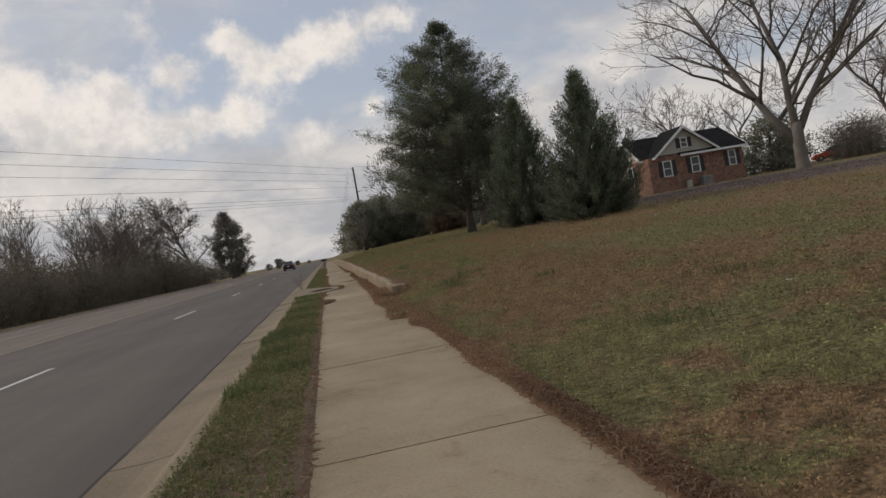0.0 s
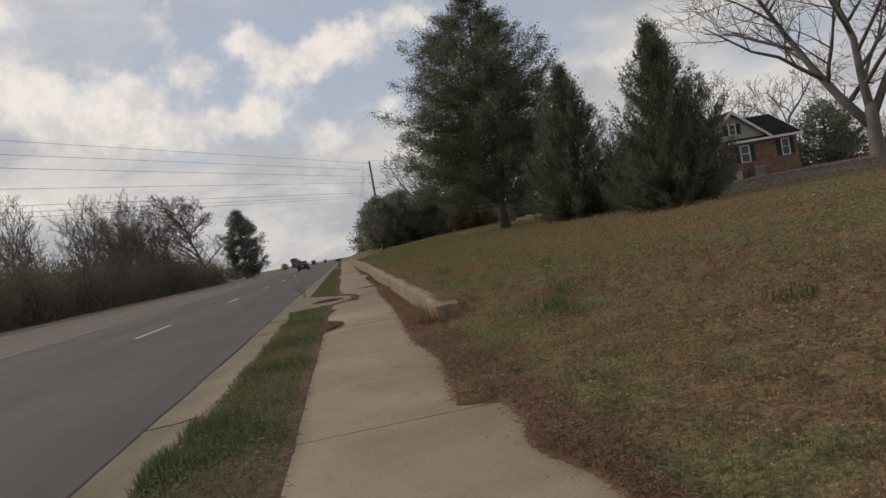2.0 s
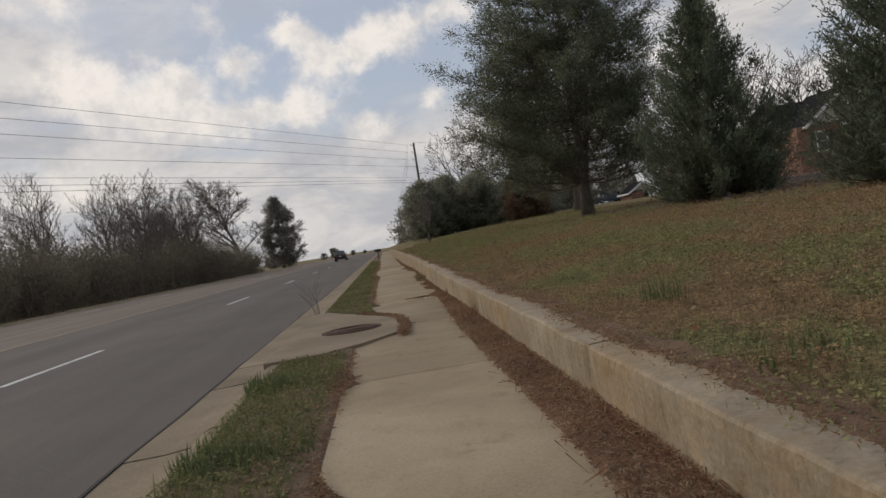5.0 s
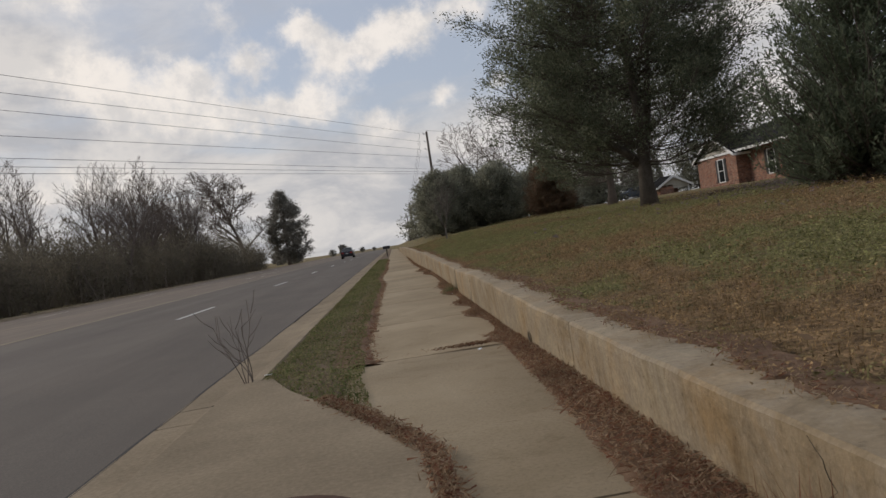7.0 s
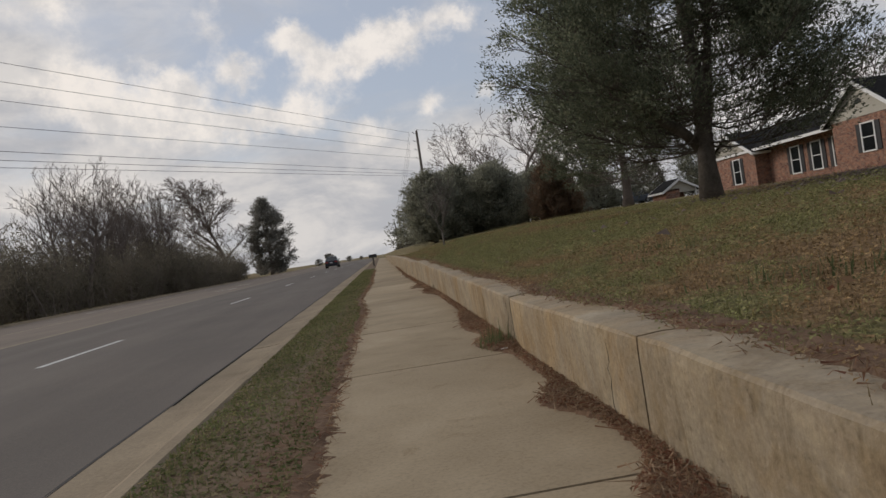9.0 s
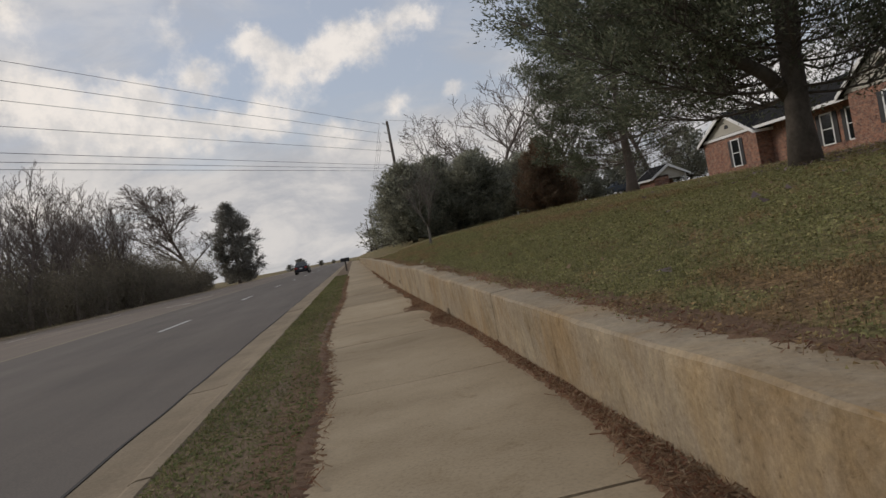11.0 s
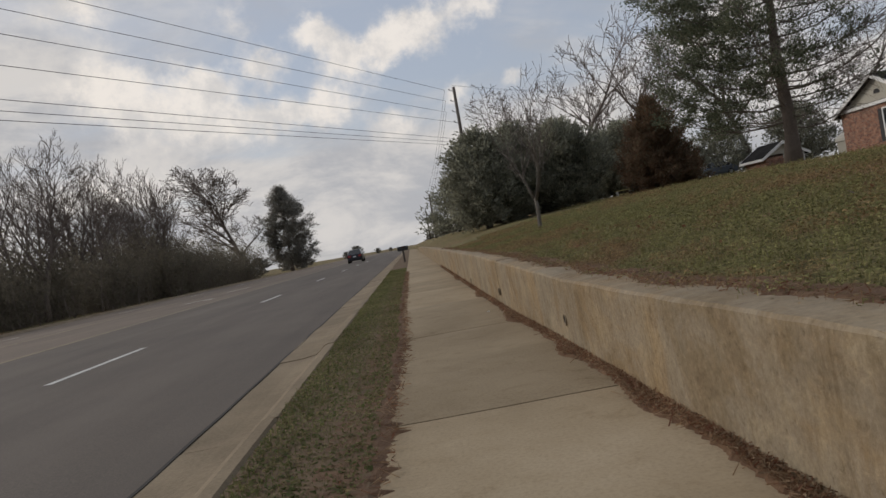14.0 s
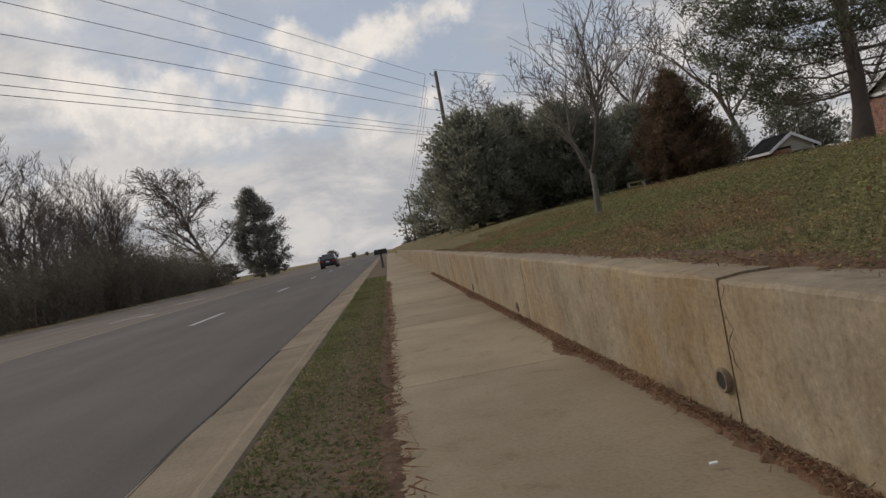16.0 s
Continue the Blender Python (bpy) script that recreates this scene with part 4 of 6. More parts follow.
# trees behind the houses
back = [bare_tree("woodland_tree", at(24, 108), 15, 80, "tall leafless tree behind the houses", bark="twig", levels=4, n0=9, spread=0.75, fork=0.25, thin=0.018, group="background trees", twigs_each=3),
        bare_tree("woodland_tree", at(14, 104), 13, 81, "leafless crooked tree with spreading limbs", bark="twig", levels=4, n0=9, spread=0.95, fork=0.3, thin=0.016, group="background trees", twigs_each=3)]
rb = random.Random(9)
for i, (x, y, s) in enumerate(((17, 98, 1.0), (22, 101, 1.1), (28, 107, 1.1), (19, 118, 1.2), (38, 110, 1.3), (46, 104, 1.2), (45, 78, 0.95), (50, 86, 1.0), (44, 68, 0.8), (60, 80, 1.0), (49, 52, 0.85), (56, 58, 1.0), (63, 66, 1.0), (52, 44, 0.9), (60, 48, 1.0), (66, 54, 1.1))):
    o = copy_thing(back[i % 2], pose(x, y, float(lawn_z(x, y)), 0, 0, rb.uniform(0, 360)))
    o.scale = (s, s, s)
bush = clump_tree("evergreen_bush", at(45, 63), 5.2, [(u, 4.0 * q) for u, q in ROUND], 90, "dark spreading evergreen bush behind the house", "oak", trunk_r=0.15, limbs=60, subs=6, leaves=18, clump=(0.34, 0.16), leaf=(0.34, 0.16), rise=0.4, upward=0.4, ragged=0.4, holes=-0.15)
for x, y, s in ((28, 106, 0.8), (35, 110, 0.9), (22, 106, 0.9), (6, 99, 0.8), (10, 101, 0.8), (14, 98, 0.75), (18, 100, 0.75), (23, 100, 0.6), (41, 106, 1.0), (47, 100, 1.0), (52, 96, 1.0), (48, 90, 0.9), (30, 112, 0.9)):
    o = copy_thing(bush, pose(x, y, float(lawn_z(x, y)), 0, 0, x * 7))
    o.scale = (s, s, s * (0.85 if y < 80 else 1.1))

# woods across the road
left_bare = []
for i, (x, y, h) in enumerate(((-24.5, 97, 12.5), (-22, 84, 11.5), (-23, 110, 12))):
    left_bare.append(bare_tree("woodland_tree", (x, y, -0.1), h, 50 + i, "leafless grey-brown roadside tree in the woods", bark="twig", levels=4, n0=13, spread=0.60, fork=0.2, up=0.75, thin=0.013, group="roadside trees", twigs_each=3))
rw = random.Random(4)
for i in range(15):
    src = left_bare[i % 3]
    x, y = rw.uniform(-32, -23), 82 + i * 3.1 + rw.uniform(-2, 2)
    s = rw.uniform(0.78, 1.1)
    o = copy_thing(src, pose(x, y, -0.1, 0, 0, rw.uniform(0, 360)))
    o.scale = (s, s, s)
bare_tree("oak_tree", (-25.7, 156, -0.1), 21.0, 61, "broad leafless oak beside the road", bark="twig", levels=4, n0=18, spread=0.95, fork=0.2, thin=0.03, twigs_each=5)
# the pine and the trees beyond the crest wear the haze-paled leaves
clump_tree("roadside_pine", (-18.6, 158, -0.1), 14.2, ((0.06, 2.6), (0.2, 5.4), (0.42, 5.2), (0.66, 4.0), (0.86, 2.3), (1.0, 0.4)), 62, "tall dark pine beside the road", "hazed_leaf", bark="twig", trunk_r=0.3, limbs=100, subs=9, leaves=34, clump=(0.36, 0.2), leaf=(0.42, 0.17), rise=0.2, upward=0.3, ragged=0.5, holes=0.3, clear=0.08)
far = conifer("distant_tree", (-18, 300, -0.3), 4.0, 2.8, 63, "small distant tree beyond the crest", "hazed_leaf", clear=0.3, shape="round", dens=0.3, spray=0.5, trunk_r=0.2, leaf=0.6)
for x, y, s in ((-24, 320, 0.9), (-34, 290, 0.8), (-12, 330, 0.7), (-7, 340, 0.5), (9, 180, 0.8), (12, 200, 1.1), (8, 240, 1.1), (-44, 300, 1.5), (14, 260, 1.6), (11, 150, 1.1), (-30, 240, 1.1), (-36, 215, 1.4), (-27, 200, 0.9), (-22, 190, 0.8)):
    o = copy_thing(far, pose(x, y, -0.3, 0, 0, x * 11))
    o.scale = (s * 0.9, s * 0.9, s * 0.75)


def thicket(loc, h, w, seed):
    r = random.Random(seed)
    rr = np.random.default_rng(seed)
    t = tagged(empty("shrub", loc), "tangled grey-brown leafless shrub thicket at the woods' edge", "shrub", "thicket shrubs")
    stems, C, D = [], [], []
    for i in range(46):
        a, ln = r.uniform(0, 6.28), h * r.uniform(0.5, 0.86)
        p = Vector((r.gauss(0, w * 0.3), r.gauss(0, w * 0.3), -0.1))
        d = Vector((math.cos(a) * 0.35, math.sin(a) * 0.35, 1)).normalized()
        pts = [(p, 0.03)]
        for j in range(4):
            d = (d + Vector((r.gauss(0, 0.16), r.gauss(0, 0.16), 0))).normalized()
            p = p + d * ln / 4
            pts.append((p, 0.03 * (1 - (j + 1) / 4.6)))
        stems.append(pts)
        m = 105
        ts = rr.uniform(0.0, 1.0, m) * 4
        P = np.array([list(q) for q, _ in pts])
        k = np.clip(ts.astype(int), 0, 3)
        f = (ts - k)[:, None]
        C.append(P[k] * (1 - f) + P[k + 1] * f + rr.normal(0, 0.38, (m, 3)))
        D.append(rr.normal(0, 1, (m, 3)) + np.array([0, 0, 0.7]))
    V, F = tubes(stems, 3)
    mesh_object("stemwork", V, F, M["twig"], t)
    c, d = np.concatenate(C), np.concatenate(D)
    fast_mesh("foliage", needles(c, d / np.linalg.norm(d, axis=1, keepdims=True), 0.28, 0.058, rr), 3, M["thicket"], t)
    return t


shrubs = [thicket((-21.4, 40, -0.1), 5.0, 3.6, 70), thicket((-21.6, 45, -0.1), 5.6, 3.8, 71), thicket((-22, 50, -0.1), 4.6, 3.8, 72)]
for i in range(60):
    s = rw.uniform(0.8, 1.12)
    row = i % 3
    y = 26 + i * 2.0 + rw.uniform(-1, 1)
    o = copy_thing(shrubs[i % 3], pose(-22.4 - row * 3.2 + rw.uniform(-0.8, 0.8), y, -0.1, 0, 0, rw.uniform(0, 360)))
    o.scale = (s * 1.15, s * 1.15, s * rw.uniform(1.0, 1.4) * (1.0 + 0.14 * row))

# brushy edge of the woods beyond the brick house
for x, y, s in ((50, 57, 0.9), (53, 61, 1.0), (57, 66, 1.1), (55, 54, 0.95), (60, 60, 1.15), (64, 64, 1.2), (61, 52, 1.05), (66, 57, 1.2), (70, 62, 1.3), (67, 50, 1.1), (72, 55, 1.25), (48, 66, 0.8)):
    o = copy_thing(shrubs[int(x) % 3], pose(x, y, float(lawn_z(x, y)) - 0.1, 0, 0, x * 13))
    o.scale = (s * 1.2, s * 1.2, s)

# ---- poles and wires ----


def utility_pole(x, y, h, arm=True):
    z = lawn_z(x, y)
    t = tagged(empty("utility_pole", (x, y, z)), "weathered wooden utility pole with line hardware", "utility pole")
    V, F = tubes([[((0, 0, -0.2), 0.15), ((0, 0, h * 0.5), 0.13), ((0, 0, h), 0.10)]], 12)
    mesh_object("shaft", V, F, M["pole"], t, smooth=True)
    for k in range(4):
        zz = h - 0.25 - 0.75 * k
        V, F = tubes([[((-0.08, 0, zz), 0.025), ((-0.3, -0.05, zz + 0.05), 0.025), ((-0.36, -0.05, zz + 0.16), 0.05)]], 6)
        mesh_object("insulator", V, F, M["metal_grey"], t, "grey insulator on a bracket")
    return t


utility_pole(6.4, 87.2, 10.0)
utility_pole(5.2, 133.2, 6.0)
utility_pole(5.6, 175.0, 5.6)


def cable(a, b, sag, r=0.014):
    a, b = Vector(a), Vector(b)
    pts = []
    for i in range(25):
        t = i / 24
        p = a.lerp(b, t)
        p.z -= sag * 4 * t * (1 - t)
        pts.append((p, r))
    V, F = tubes([pts], 4)
    tagged(mesh_object("power_line", V, F, M["wire"]), "thin black overhead power line", "cable", "power lines")


WIRES = ((5.75, 11.05, 0.0151), (5.69, 10.29, 0.0154), (5.62, 9.52, 0.0149), (6.03, 8.75, 0.0265), (5.9, 7.6, 0.0207), (5.96, 7.32, 0.0233), (5.93, 7.13, 0.0261))
for x, z, fall in WIRES:
    cable((x, 87.15, z), (x - 0.54 * 125, 87.2 - 125, z - fall * 125), 0.0, 0.010)
cable((6.3, 87.2, 11.3), (46, 112, 10.5), 0.8, 0.010)
for x, z in ((5.75, 11.05), (5.69, 10.29), (5.62, 9.52)):
    cable((x, 87.2, z), (5.0, 133.2, z - 3.8), 0.5, 0.010)


# ---- the brick house ----


def brick_material():
    mt, N, L, bs = material("house_brick", 0.9, 0.0, 0.2)
    co = world_coord(N)
    sep = N.new("ShaderNodeSeparateXYZ")
    L.new(co, sep.inputs[0])
    add = N.new("ShaderNodeMath")
    L.new(sep.outputs[0], add.inputs[0])
    L.new(sep.outputs[1], add.inputs[1])
    cb = N.new("ShaderNodeCombineXYZ")
    L.new(add.outputs[0], cb.inputs[0])
    L.new(sep.outputs[2], cb.inputs[1])
    br = N.new("ShaderNodeTexBrick")
    br.inputs["Scale"].default_value = 1.0
    br.inputs["Brick Width"].default_value, br.inputs["Row Height"].default_value = 0.215, 0.075
    br.inputs["Mortar Size"].default_value = 0.008
    br.inputs["Color1"].default_value = (0.31, 0.140, 0.090, 1)
    br.inputs["Color2"].default_value = (0.115, 0.055, 0.045, 1)
    br.inputs["Mortar"].default_value = (0.37, 0.31, 0.26, 1)
    L.new(cb.outputs[0], br.inputs["Vector"])
    n = noise_node(N, L, co, 3.2, 5, 0.7)
    f = ramp_node(N, L, n, [(0.3, (0.5, 0.47, 0.47)), (0.5, (0.95, 0.92, 0.9)), (0.7, (1.3, 1.25, 1.15))])
    L.new(mix_node(N, L, 1.0, br.outputs["Color"], f, "MULTIPLY"), bs.inputs["Base Color"])
    bump_node(N, L, bs, br.outputs["Fac"], -0.4, 0.006)
    return mt


M["house_brick"] = brick_material()
HX, HY, HZ = 30.0, 58.4, 1.3


def hbox(name, x0, x1, y0, y1, z0, z1, mat, parent, label="", bevel=0.0):
    o = parent.matrix_basis.translation if parent.parent is None else parent.parent.matrix_basis.translation
    return part(name, box_bm(x0 - o.x, x1 - o.x, y0 - o.y, y1 - o.y, z0 - o.z, z1 - o.z, bevel), mat, parent, label)


def prism(axis, a0, a1, b0, b1, z0, z1, mid=None):
    """A gable prism: ridge along axis from a0 to a1, span b0 to b1."""
    mid = (b0 + b1) / 2 if mid is None else mid
    V = []
    for a in (a0, a1):
        for b_, z in ((b0, z0), (b1, z0), (mid, z1)):
            V.append((b_, a, z) if axis == "y" else (a, b_, z))
    return V, [(0, 1, 2), (5, 4, 3), (0, 2, 5, 3), (1, 4, 5, 2), (0, 3, 4, 1)]


def shift_to(V, o):
    return [(x - o.x, y - o.y, z - o.z) for x, y, z in V]


def roof_slab(axis, a0, a1, b0, b1, z0, z1, mid, thick=0.16):
    """Two sloping roof planes with thickness, over a gable prism."""
    V, F = [], []
    for a in (a0, a1):
        for b_, z in ((b0, z0), (mid, z1), (b1, z0), (b1, z0 + thick), (mid, z1 + thick * 1.25), (b0, z0 + thick)):
            V.append((b_, a, z) if axis == "y" else (a, b_, z))
    F = [(0, 1, 4, 5), (1, 2, 3, 4), (11, 10, 7, 6), (10, 9, 8, 7), (5, 4, 10, 11), (4, 3, 9, 10), (6, 7, 1, 0), (7, 8, 2, 1), (0, 5, 11, 6), (3, 2, 8, 9)]
    return V, F


def gable_roof(house, axis, a0, a1, b0, b1, z0, z1, mid=None, over=0.35, ends=(True, True)):
    """Roof planes, siding in the gable ends, white rakes and fascia."""
    mid = (b0 + b1) / 2 if mid is None else mid
    o = house.matrix_basis.translation
    k = over * (z1 - z0) / max(mid - b0, 0.1)
    V, F = roof_slab(axis, a0 - over, a1 + over, b0 - over, b1 + over, z0 - k, z1, mid)
    mesh_object("roof", shift_to(V, o), F, M["roof"], house, "dark shingle roof")
    V, F = prism(axis, a0, a1, b0, b1, z0, z1 - 0.02, mid)
    mesh_object("gable", shift_to(V, o), F, M["siding"], house, "pale siding gable")
    for a, on in ((a0 - over - 0.03, ends[0]), (a1 + over + 0.03, ends[1])):
        if not on:
            continue
        for bb in (b0 - over, b1 + over):
            p, q = (bb, z0 - k), (mid, z1)
            V, F = [], []
            for aa in (a - 0.025, a + 0.025):
                for (u, z), dz in ((p, -0.06), (q, -0.06), (q, 0.2), (p, 0.17)):
                    V.append((u, aa, z + dz) if axis == "y" else (aa, u, z + dz))
            F = [(0, 1, 2, 3), (7, 6, 5, 4), (0, 4, 5, 1), (1, 5, 6, 2), (2, 6, 7, 3), (3, 7, 4, 0)]
            mesh_object("rake_board", shift_to(V, o), F, M["white"], house, "white painted rake board")
    for bb in (b0 - over - 0.03, b1 + over + 0.03):
        x = (bb - 0.03, bb + 0.03, a0 - over, a1 + over) if axis == "y" else (a0 - over, a1 + over, bb - 0.03, bb + 0.03)
        hbox("fascia", *x, z0 - k - 0.05, z0 - k + 0.14, M["white"], house, "white fascia board")


def window(house, face, c, plane, z0, z1, w, shutters=True):
    """A sash window on a wall: face 'x' looks to -x at x=plane, face 'y' looks to -y at y=plane."""
    o = house.matrix_basis.translation
    win = empty("window")
    win.parent = house

    def piece(name, u0, u1, za, zb, d0, d1, mat, label=""):
        bx = (plane - d1, plane - d0, c + u0, c + u1) if face == "x" else (c + u0, c + u1, plane - d1, plane - d0)
        part(name, box_bm(bx[0] - o.x, bx[1] - o.x, bx[2] - o.y, bx[3] - o.y, za - o.z, zb - o.z), mat, win, label)

    h = w / 2
    piece("pane", -h, h, z0, z1, 0.004, 0.03, M["glass"], "dark window pane")
    for name, u0, u1, za, zb in (("frame", -h - 0.09, -h, z0 - 0.08, z1 + 0.08), ("frame", h, h + 0.09, z0 - 0.08, z1 + 0.08), ("frame", -h, h, z1, z1 + 0.08), ("sill", -h, h, z0 - 0.08, z0), ("rail", -h, h, (z0 + z1) / 2 - 0.025, (z0 + z1) / 2 + 0.025)):
        piece(name, u0, u1, za, zb, 0.004, 0.07, M["white"], "white painted window frame")
    if shutters:
        for s in (-1, 1):
            a, b_ = s * (h + 0.10), s * (h + 0.48)
            piece("shutter", min(a, b_), max(a, b_), z0 - 0.05, z1 + 0.05, 0.004, 0.05, M["shutter"], "dark louvred shutter")


def arch_vent(house, face, c, plane, z, r):
    o = house.matrix_basis.translation
    V = []
    n = 9
    for d in (0.004, 0.05):
        for i in range(n):
            a = math.pi * i / (n - 1)
            u, zz = c + r * math.cos(a), z + r * math.sin(a)
            V.append((plane - d, u, zz) if face == "x" else (u, plane - d, zz))
    F = [tuple(range(n)), tuple(reversed(range(n, 2 * n)))] + [(i, n + i, n + (i + 1) % n, (i + 1) % n) for i in range(n)]
    mesh_object("gable_vent", shift_to(V, o), F, M["shutter"], house, "dark half-round gable vent")


house = tagged(empty("brick_house", (HX, HY, HZ)), "long red-brick ranch house with white trim and a dark roof", "house")
EAVE = 4.55
hbox("wall", 30.0, 37.4, 58.4, 65.3, 1.0, EAVE, M["house_brick"], house, "red brick wall of the near wing")
hbox("wall", 31.4, 38.95, 65.28, 75.0, 1.0, EAVE - 0.1, M["house_brick"], house, "red brick wall of the recessed middle")
hbox("wall", 30.3, 38.9, 75.0, 82.2, 1.0, EAVE - 0.2, M["house_brick"], house, "red brick wall of the far wing")
hbox("wall", 37.38, 38.95, 58.43, 65.27, 1.0, EAVE - 0.05, M["house_brick"], house, "red brick rear wall")
gable_roof(house, "y", 62.0, 81.9, 30.6, 39.0, EAVE - 0.05, 6.3, 34.8, ends=(False, False))
gable_roof(house, "x", 33.2, 38.95, 58.42, 65.4, EAVE - 0.02, 6.45, 62.0, ends=(False, True))
gable_roof(house, "y", 58.38, 62.0, 30.75, 36.35, EAVE + 0.08, 6.75, 33.5, over=0.3)
gable_roof(house, "x", 30.0, 35.0, 59.7, 65.6, EAVE + 0.02, 6.55, 62.7, over=0.3, ends=(True, False))
gable_roof(house, "x", 30.3, 35.2, 75.0, 82.2, EAVE - 0.3, 6.0, 78.5, over=0.35, ends=(True, False))
for c in (31.65, 34.3):
    window(house, "y", c, 58.4, 2.8, 4.05, 0.66)
window(house, "y", 37.85, 58.4, 2.9, 4.1, 0.55)
window(house, "y", 33.5, 58.38, 5.1, 5.85, 0.5)
for c in (66.9, 69.2, 71.6):
    window(house, "x", c, 31.4, 2.15, 3.95, 0.95)
window(house, "x", 62.2, 30.0, 2.55, 4.1, 1.0)
window(house, "x", 77.7, 30.3, 2.1, 3.95, 0.95)
arch_vent(house, "x", 62.7, 30.0, 5.35, 0.28)
arch_vent(house, "x", 78.5, 30.3, 4.95, 0.26)
hbox("downspout", 31.2, 31.3, 65.22, 65.32, 1.3, 4.5, M["white"], house, "white downspout")

unit = tagged(empty("condenser_unit", (34.6, 57.6, float(lawn_z(34.6, 57.6)))), "grey outdoor air conditioner beside the brick wall", "air conditioner")
part("casing", box_bm(-0.42, 0.42, -0.4, 0.4, 0.0, 0.72, 0.03), M["metal_grey"], unit)
part("base", box_bm(-0.5, 0.5, -0.5, 0.5, -0.25, 0.03), M["concrete"], unit, "concrete pad")
for k in range(7):
    part("fin", box_bm(-0.38, 0.38, -0.42, -0.403, 0.1 + 0.08 * k, 0.13 + 0.08 * k), M["shutter"], unit)
meter = tagged(empty("utility_box", (33.2, 57.9, float(lawn_z(33.2, 57.9)))), "small pale utility box on the ground by the house", "utility box")
part("casing", box_bm(-0.2, 0.2, -0.15, 0.15, -0.1, 0.6, 0.02), M["siding"], meter)
part("lid", box_bm(-0.22, 0.22, -0.17, 0.17, 0.6, 0.64, 0.01), M["metal_grey"], meter)

garage = tagged(empty("garage", (29.60, 94.0, 1.6)), "small brick garage with white trim and a dark roof", "garage")
hbox("wall", 31.10, 32.60, 94.0, 97.5, 1.2, 2.95, M["house_brick"], garage, "red brick garage wall")
hbox("wall", 32.60, 34.40, 97.0, 97.5, 1.2, 2.95, M["house_brick"], garage, "red brick rear wall")
hbox("post", 34.25, 34.40, 94.0, 94.15, 1.2, 2.95, M["white"], garage, "white carport post")
hbox("beam", 32.60, 34.40, 94.02, 94.3, 2.55, 2.95, M["siding"], garage, "pale beam over the opening")
gable_roof(garage, "y", 94.0, 97.5, 31.00, 34.50, 2.8, 3.8, 32.60, over=0.25)

shed = tagged(empty("garden_shed", (37.5, 91.5, float(lawn_z(37.5, 91.5)))), "low pale shed with a rounded roof beside the garage", "shed")
part("wall", box_bm(-1.3, 1.3, -0.9, 0.9, -0.2, 0.95, 0.03), M["siding"], shed)
V, F = [], []
for y in (-1.0, 1.0):
    for i in range(11):
        a = math.pi * i / 10
        V.append((-1.4 * math.cos(a), y, 0.95 + 0.75 * math.sin(a)))
F = [(i, i + 1, 12 + i, 11 + i) for i in range(10)] + [tuple(reversed(range(11))), tuple(range(11, 22))]
mesh_object("roof", V, F, M["siding"], shed, "rounded pale roof", smooth=False)
part("door", box_bm(-0.35, 0.35, -0.93, -0.9, -0.1, 0.85), M["shutter"], shed, "dark shed door")

bench = tagged(empty("garden_bench", in_world(12.9, 74.0)), "small pale yellow bench on the lawn", "bench")
M["cream"] = plain("cream_paint", (0.62, 0.52, 0.22), 0.6)
part("seat", box_bm(-0.42, 0.42, -0.15, 0.15, 0.28, 0.32, 0.01), M["cream"], bench)
for x in (-0.35, 0.35):
    part("leg", box_bm(x - 0.04, x + 0.04, -0.12, 0.12, -0.05, 0.28, 0.01), M["white"], bench)
part("shelf", box_bm(-0.3, 0.3, -0.13, 0.13, 0.06, 0.14, 0.01), M["cream"], bench, "yellow lower shelf")

# ---- cars ----


